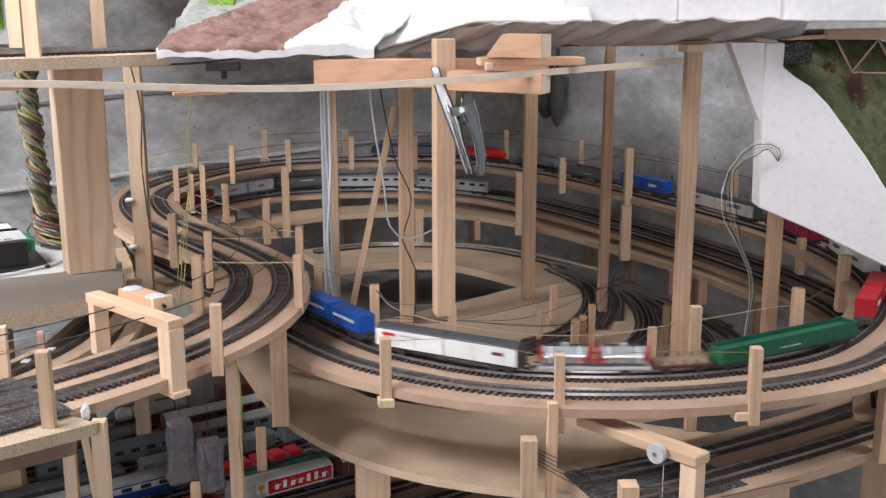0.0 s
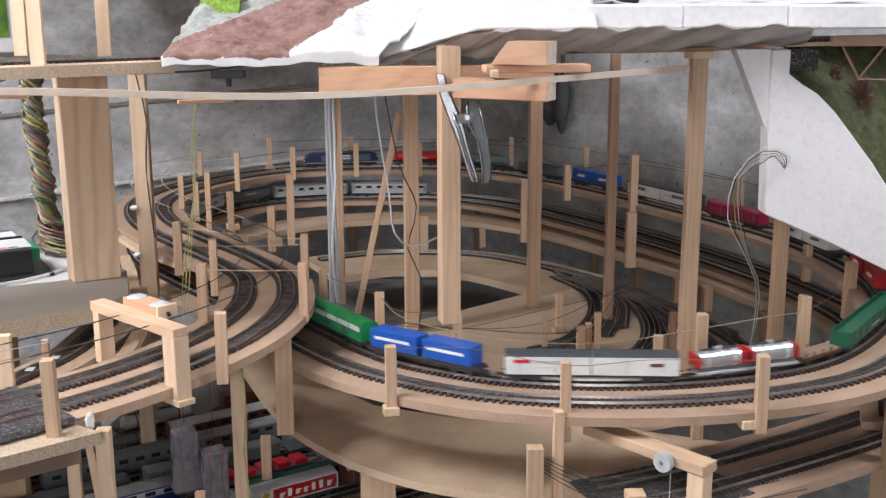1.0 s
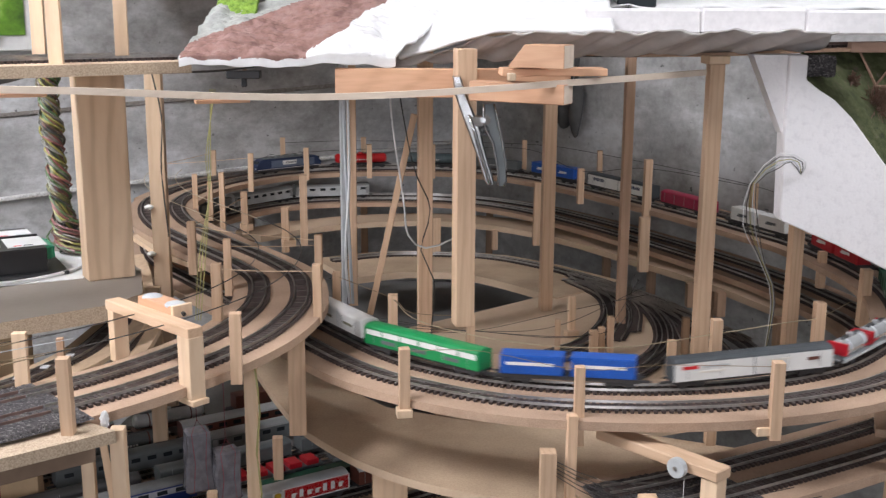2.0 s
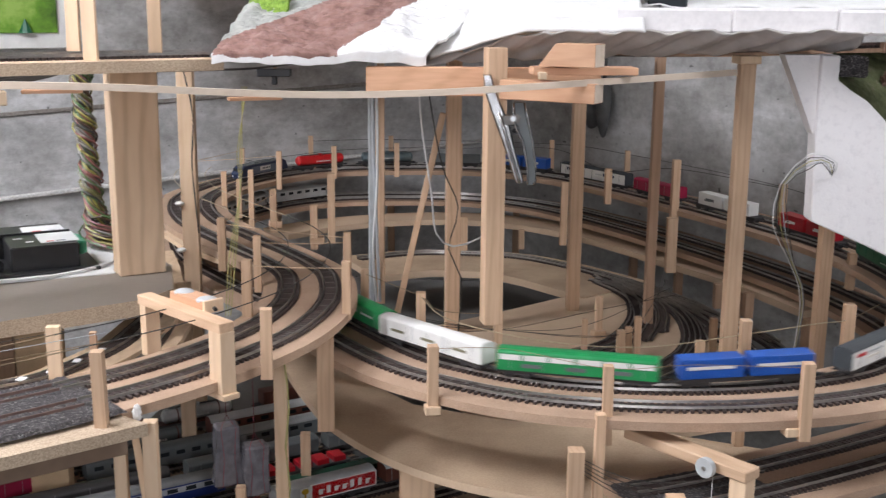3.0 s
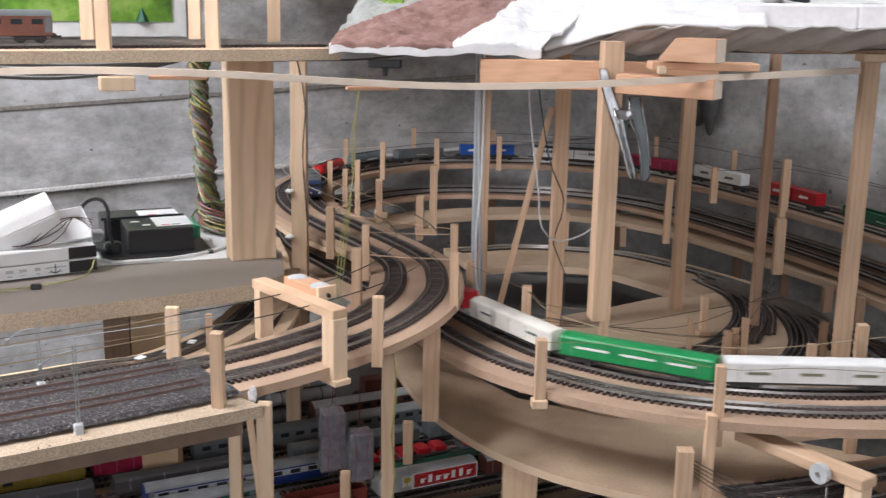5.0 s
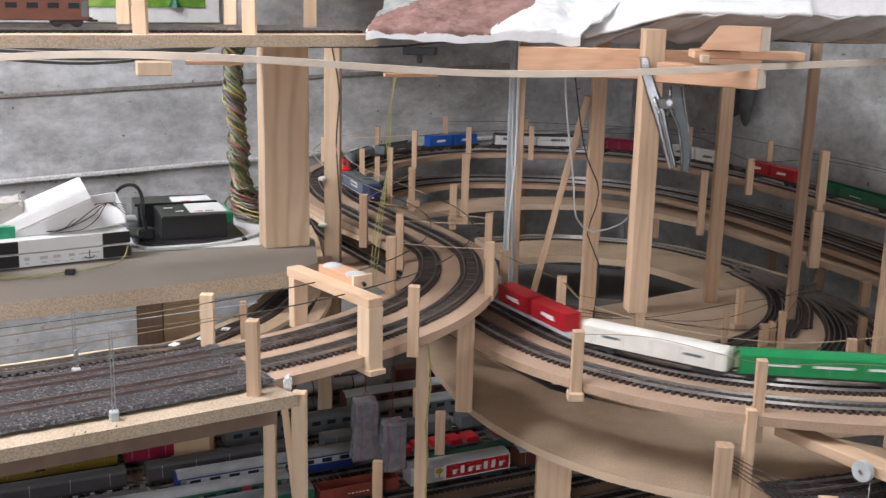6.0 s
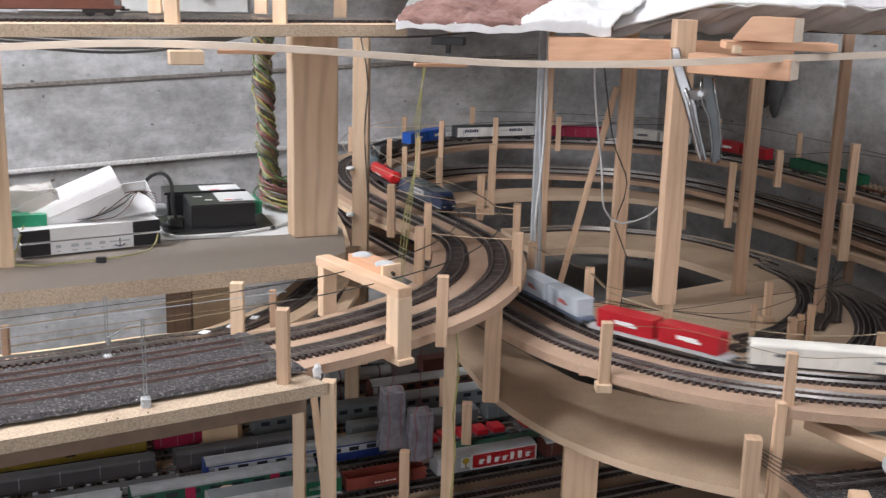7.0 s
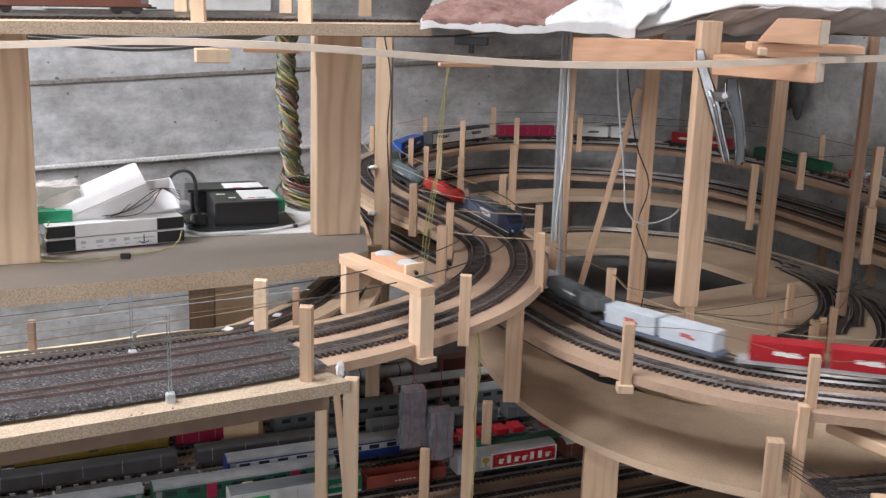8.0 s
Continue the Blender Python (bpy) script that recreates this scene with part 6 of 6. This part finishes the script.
# the long train, head first: vehicle, length, place on the line at the start
RUN = [
    (locomotive(), 0.170, 5.570),
    (tank(0.125, BRIGHTRED, UNDER, "bright red tank wagon with white lettering"), 0.125, 5.387),
    (tank(0.125, paint("slate_grey_paint", (0.14, 0.19, 0.21), 0.4, 0.3), UNDER, "slate grey tank wagon on dark bogies"), 0.125, 5.222),
    (open_wagon(0.125, DGREY, "dark open wagon with a black load", load=UNDER, bogies=True), 0.125, 5.062),
    (containers(0.135, BLUE, "flat wagon with two blue containers", l=0.058, mark=WHITE), 0.135, 4.892),
    (van(0.195, WHITE, SLATE_ROOF, "long jointed white van with a grey roof and dark lettering", [(x0 + 0.0055 * i, 0.031, 0.0038, 0.007 + 0.002 * (i % 2), NAVY) for x0 in (-0.062, 0.045) for i in range(6)] + [(0.094, 0.03, 0.003, 0.028, DGREY), (-0.02, 0.03, 0.02, 0.003, LGREY)], joint=True), 0.195, 4.684),
    (van(0.135, MAROON, MAROON, "maroon covered wagon with a plain side", top=0.044), 0.135, 4.487),
    (containers(0.17, WHITE, "flat wagon with two white containers", l=0.064, mark=DGREY), 0.17, 4.29),
    (containers(0.165, RED, "flat wagon with two red containers", l=0.064, mark=WHITE), 0.165, 4.073),
    (open_wagon(0.2, DGREEN, "long dark green open wagon", 0.023, load=DGREEN, bogies=True), 0.2, 3.833),
    (flat(0.068, "short brown flat wagon with side stakes"), 0.068, 3.696),
    (tank(0.126, SILVER, LGREY, "silver twin tank wagon with red end frames", 2, RED), 0.126, 3.596),
    (van(0.195, WHITE, SLATE_ROOF, "long jointed white van with small red and dark prints", [(-0.075, 0.034, 0.018, 0.005, BRIGHTRED), (-0.045, 0.034, 0.03, 0.003, LGREY), (0.03, 0.034, 0.025, 0.003, CREAM), (0.07, 0.030, 0.014, 0.005, BROWN), (-0.05, 0.026, 0.03, 0.003, CREAM)], joint=True), 0.195, 3.418),
    (containers(0.165, BLUE, "flat wagon with two blue swap bodies and white stripes", l=0.070, stripe=WHITE, gap=0.008), 0.165, 3.208),
    (van(0.185, GREEN, GREEN, "green van with a shiny silver band and round openings", [(0.0, 0.0345, 0.172, 0.0085, WHITE), (-0.06, 0.0345, 0.004, 0.009, GREEN), (-0.03, 0.0345, 0.003, 0.009, GREEN), (0.0, 0.0345, 0.004, 0.009, GREEN), (0.03, 0.0345, 0.003, 0.009, GREEN), (0.06, 0.0345, 0.004, 0.009, GREEN), (-0.05, 0.022, 0.022, 0.006, DGREY), (0.0, 0.022, 0.022, 0.006, DGREY), (0.05, 0.022, 0.022, 0.006, DGREY)]), 0.185, 3.018),
    (van(0.187, WHITE, WHITE, "silver-white sliding-wall wagon with olive marks", [(-0.055, 0.027, 0.024, 0.0045, OLIVE), (0.0, 0.027, 0.024, 0.0045, OLIVE), (0.055, 0.027, 0.024, 0.0045, OLIVE), (-0.028, 0.029, 0.0012, 0.026, LGREY), (0.028, 0.029, 0.0012, 0.026, LGREY)], "sliding_wall_wagon"), 0.187, 2.816),
    (van(0.187, GREEN, GREEN, "bright green van with white side stripes", [(-0.05, 0.029, 0.04, 0.0035, WHITE), (0.005, 0.029, 0.04, 0.0035, WHITE), (0.055, 0.029, 0.03, 0.0035, WHITE)]), 0.187, 2.622),
    (van(0.18, CREAM, CREAM, "cream white refrigerator van with thin dark marks", [(-0.05, 0.029, 0.022, 0.004, DGREY), (0.05, 0.029, 0.022, 0.004, DGREY)]), 0.18, 2.43),
    (containers(0.19, RED, "pale flat wagon with two red containers and white emblems", l=0.076, mark=WHITE, frame_mat=LGREY), 0.19, 2.23),
    (containers(0.17, paint("pale_blue_white", (0.56, 0.62, 0.67), 0.45, 0.2), "flat wagon with two pale containers and grey-blue bases", l=0.072, mark=DULL_RED, frame_mat=SLATE, emblem=0.2), 0.17, 2.035),
    (hopper(0.135, DGREY, "dark grey hopper wagon with round hatches"), 0.135, 1.875),
    (coach(0.175, LGREY, GREY, "light grey coach with dark windows", None, 7), 0.175, 1.705),
    (coach(0.175, LGREY, GREY, "light grey coach with dark windows", None, 7), 0.175, 1.515),
]
SPEED = 0.168
LEAD = 0.008

# ---- parked stock in the yard and above ----
YARD = "parked wagons in the yard"


def park(ob, a, b, z=YZ, o=YO):
    x, y = ruv(a, b, o)
    ob.matrix_basis = pose(x, y, z, 0, 0, YAW) @ SLIM
    ob["group"] = YARD
    return ob


adv = van(0.150, LGREY, LGREY, "silver sliding-wall van with a red advertising panel", [(0.024, 0.0285, 0.098, 0.0275, WHITE), (0.0245, 0.0285, 0.093, 0.0245, BRIGHTRED), (-0.032, 0.030, 0.014, 0.0185, WHITE)], "advertising_van", group=YARD)
bm = bmesh.new()
for k, (hh, dz) in enumerate(((0.009, 0), (0.014, 0.0022), (0.009, 0), (0.009, 0), (0.014, 0.0022), (0.014, 0.0022), (0.009, 0))):
    add_box(bm, -0.010 + 0.0115 * k, -(BW / 2 + 0.0012), 0.0265 + dz, 0.0056, 0.0006, hh)
    if k in (0, 2, 3, 6):
        add_box(bm, -0.0065 + 0.0115 * k, -(BW / 2 + 0.0012), 0.0295, 0.0045, 0.0006, 0.0022)
part("white_emblem", bm, WHITE, adv)
bm = bmesh.new()
add_cyl(bm, (-0.032, -(BW / 2 + 0.0008), 0.033), (-0.032, -(BW / 2 + 0.0014), 0.033), 0.0052, n=14)
add_box(bm, -0.032, -(BW / 2 + 0.0011), 0.025, 0.0018, 0.0006, 0.008)
part("yellow_emblem", bm, YELLOW, adv)
park(adv, 0.0, 0.0)
park(van(0.12, BROWN, LGREY, "dark brown covered wagon with a pale roof", top=0.044, bogies=False, group=YARD), 0.145, 0.0)
park(open_wagon(0.115, paint("oxide_red", (0.24, 0.05, 0.035), 0.5), "oxide red open wagon standing empty", 0.02), -0.142, 0.0)
park(van(0.17, paint("greyed_white_paint", (0.52, 0.53, 0.52), 0.5, 0.3), DGREY, "greyish white van with a green printed end", [(0.055, 0.030, 0.055, 0.024, DGREEN), (-0.05, 0.030, 0.03, 0.006, GREEN), (0.055, 0.030, 0.03, 0.006, WHITE)], group=YARD), -0.285, 0.0)



def stake_wagon(L, label):
    """A low pale flat wagon with upstanding stake pockets."""
    r = vehicle("stake_wagon", label, group=YARD)
    underframe(r, L, True, UNDER)
    part("deck", box(0, 0, 0.0165, L * 0.97, 0.030, 0.006, 0.0006), YARD_SHADE_GREY, r)
    for k in range(9):
        for sd in (-1, 1):
            part("stake_pocket", box(-L * 0.44 + L * 0.11 * k, sd * 0.0145, 0.0225, L * 0.034, 0.002, 0.008, 0.0004), YARD_SHADE_GREY, r)
    part("load", box(0, 0, 0.021, L * 0.93, 0.024, 0.006, 0.001), UNDER, r)
    return r


BOTTLE = paint("bottle_green", (0.01, 0.075, 0.045), 0.45, 0.3)
for a in (-0.335, -0.575):
    c = park(coach(0.235, BOTTLE, YARD_SHADE_GREY, "dark green coach with a pale grey roof and red doors", None, 8, YARD), a, 0.045)
    for sd in (-1, 1):
        for x in (-0.045, 0.06):
            part("red_door", box(x, sd * (BW / 2 + 0.0006), 0.0265, 0.012, 0.0006, 0.024), MAROON, c)
park(containers(0.20, BOTTLE, "low green flat wagon with a dark load", 1, 0.19, None, None, UNDER, 0.008), 0.06, 0.045)
# The band's white is darkened as well, carrying the yard's shade.
park(coach(0.25, paint("coach_blue", (0.012, 0.03, 0.15), 0.4, 0.3), YARD_SHADE_GREY, "navy blue coach with a silver band and pale roof", paint("yard_shade_white", (0.42, 0.43, 0.46), 0.5, 0.3), 9, YARD), -0.228, 0.092)
for a in (-0.47, -0.665):
    park(stake_wagon(0.185, "pale grey stake wagon standing in the yard"), a, 0.092)
park(containers(0.17, RED, "grey flat wagon with low red loads", 6, 0.018, None, None, DGREY, 0.010, 0.008), 0.0, 0.092)
park(containers(0.17, RED, "grey flat wagon with low red loads", 6, 0.018, None, None, DGREY, 0.010, 0.008), 0.18, 0.092)
# Van roofs darkened to match the dim yard; shade put into the colour.
park(van(0.24, UNDER, UNDER, "long black van with a roof darkened to black", top=0.040, group=YARD), -0.52, 0.145)
park(van(0.22, UNDER, UNDER, "long black van with a roof darkened to black", top=0.040, group=YARD), -0.27, 0.145)
park(van(0.20, DGREY, DGREY, "dark grey van with a dark grey roof", top=0.042, group=YARD), -0.04, 0.145)
park(van(0.20, DGREY, DGREY, "dark grey van with a dark grey roof", top=0.042, group=YARD), 0.17, 0.145)
park(van(0.20, paint("dull_yellow", (0.30, 0.21, 0.03), 0.5, 0.3), GREY, "yellow service van with a dark hatch", [(0.0, 0.03, 0.012, 0.014, BLACK)], group=YARD), -0.50, 0.212)
park(van(0.20, paint("ochre_paint", (0.36, 0.26, 0.05), 0.5, 0.3), DGREY, "yellow service van with a dark roof", group=YARD), -0.71, 0.212)
park(van(0.11, MAROON, DGREY, "maroon covered wagon with a plain side", bogies=False, group=YARD), -0.34, 0.212)
park(coach(0.20, DGREY, DGREY, "dark grey old passenger coach in the yard", None, 8, YARD), -0.16, 0.212)
park(coach(0.20, DGREY, GREY, "dark grey old passenger coach in the yard", None, 8, YARD), 0.06, 0.212)
park(tank(0.12, DGREY, BROWN, "dark tank wagon on a brown frame"), -0.14, 0.275)
park(tank(0.12, BROWN, BROWN, "brown tank wagon parked in the yard"), -0.28, 0.275)
park(coach(0.20, BROWN, LGREY, "brown coach with a grey roof", None, 8, YARD), 0.04, 0.275)
park(van(0.15, BROWN, GREY, "brown covered wagon with pale lettering", [(0.0, 0.03, 0.06, 0.005, LGREY)], group=YARD), -0.42, 0.275)
park(van(0.13, BROWN, GREY, "brown covered wagon parked in the yard", group=YARD), -0.20, 0.345)
park(tank(0.12, LGREY, BROWN, "plain grey tank wagon on dark bogies"), -0.05, 0.345)
park(containers(0.15, BROWN, "flat wagon with brown boxes", 2, 0.06), 0.12, 0.345)
for ln_a in (0.62, 0.42):
    c = coach(0.19, paint("coach_brown", (0.16, 0.06, 0.04), 0.5, 0.3), DGREY, "old brown coach with dark roof on the upper board", None, 8, "coaches on the upper board")
    p = e0 - U * ln_a + V * 0.055
    c.matrix_basis = pose(p.x, p.y, UPZ + 0.0062, 0, 0, YAW) @ SLIM

# switches at the right inside the spiral
for pts in ([(0.20, 2.28), (0.245, 2.18), (0.25, 2.06), (0.225, 1.95), (0.18, 1.85), (0.10, 1.77)], [(0.22, 2.28), (0.29, 2.18), (0.327, 2.06), (0.325, 1.93), (0.28, 1.79), (0.20, 1.68)], [(0.21, 2.28), (0.27, 2.19), (0.29, 2.08), (0.27, 1.95)], [(0.27, 2.22), (0.35, 2.08), (0.39, 1.93), (0.40, 1.78)], [(0.19, 2.30), (0.27, 2.21), (0.335, 2.10), (0.36, 1.98)], [(0.235, 2.24), (0.275, 2.13), (0.27, 2.02), (0.235, 1.90)], [(0.25, 2.25), (0.315, 2.14), (0.352, 2.03), (0.35, 1.90)], [(0.30, 2.18), (0.37, 2.07), (0.43, 1.93), (0.46, 1.78)]) + ([(0.19, 2.36), (0.27, 2.255), (0.34, 2.14), (0.40, 2.02), (0.45, 1.90)], [(0.205, 2.335), (0.245, 2.21), (0.248, 2.09), (0.225, 1.98), (0.175, 1.88), (0.11, 1.82)], [(0.23, 2.31), (0.30, 2.19), (0.322, 2.05), (0.318, 1.94), (0.295, 1.85), (0.25, 1.77)], [(0.21, 2.35), (0.29, 2.24), (0.36, 2.12), (0.385, 2.0), (0.37, 1.88)]):
    ln = Line([(x, y, 0.9065) for x, y in pts])
    track("yard_lead", ln, 0, ln.length, 0.0, "dark curved switch track inside the spiral", rail=STEEL, strips=False)


def motions():
    for ob, L, s0 in RUN:
        rows = []
        for k in range(41):
            t = 0.2 * k
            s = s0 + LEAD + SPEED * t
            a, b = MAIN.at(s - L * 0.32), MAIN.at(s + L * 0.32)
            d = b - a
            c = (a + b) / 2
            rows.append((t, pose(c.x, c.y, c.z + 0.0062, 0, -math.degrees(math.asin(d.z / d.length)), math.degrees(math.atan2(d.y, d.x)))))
        walk(ob, rows)


motions()
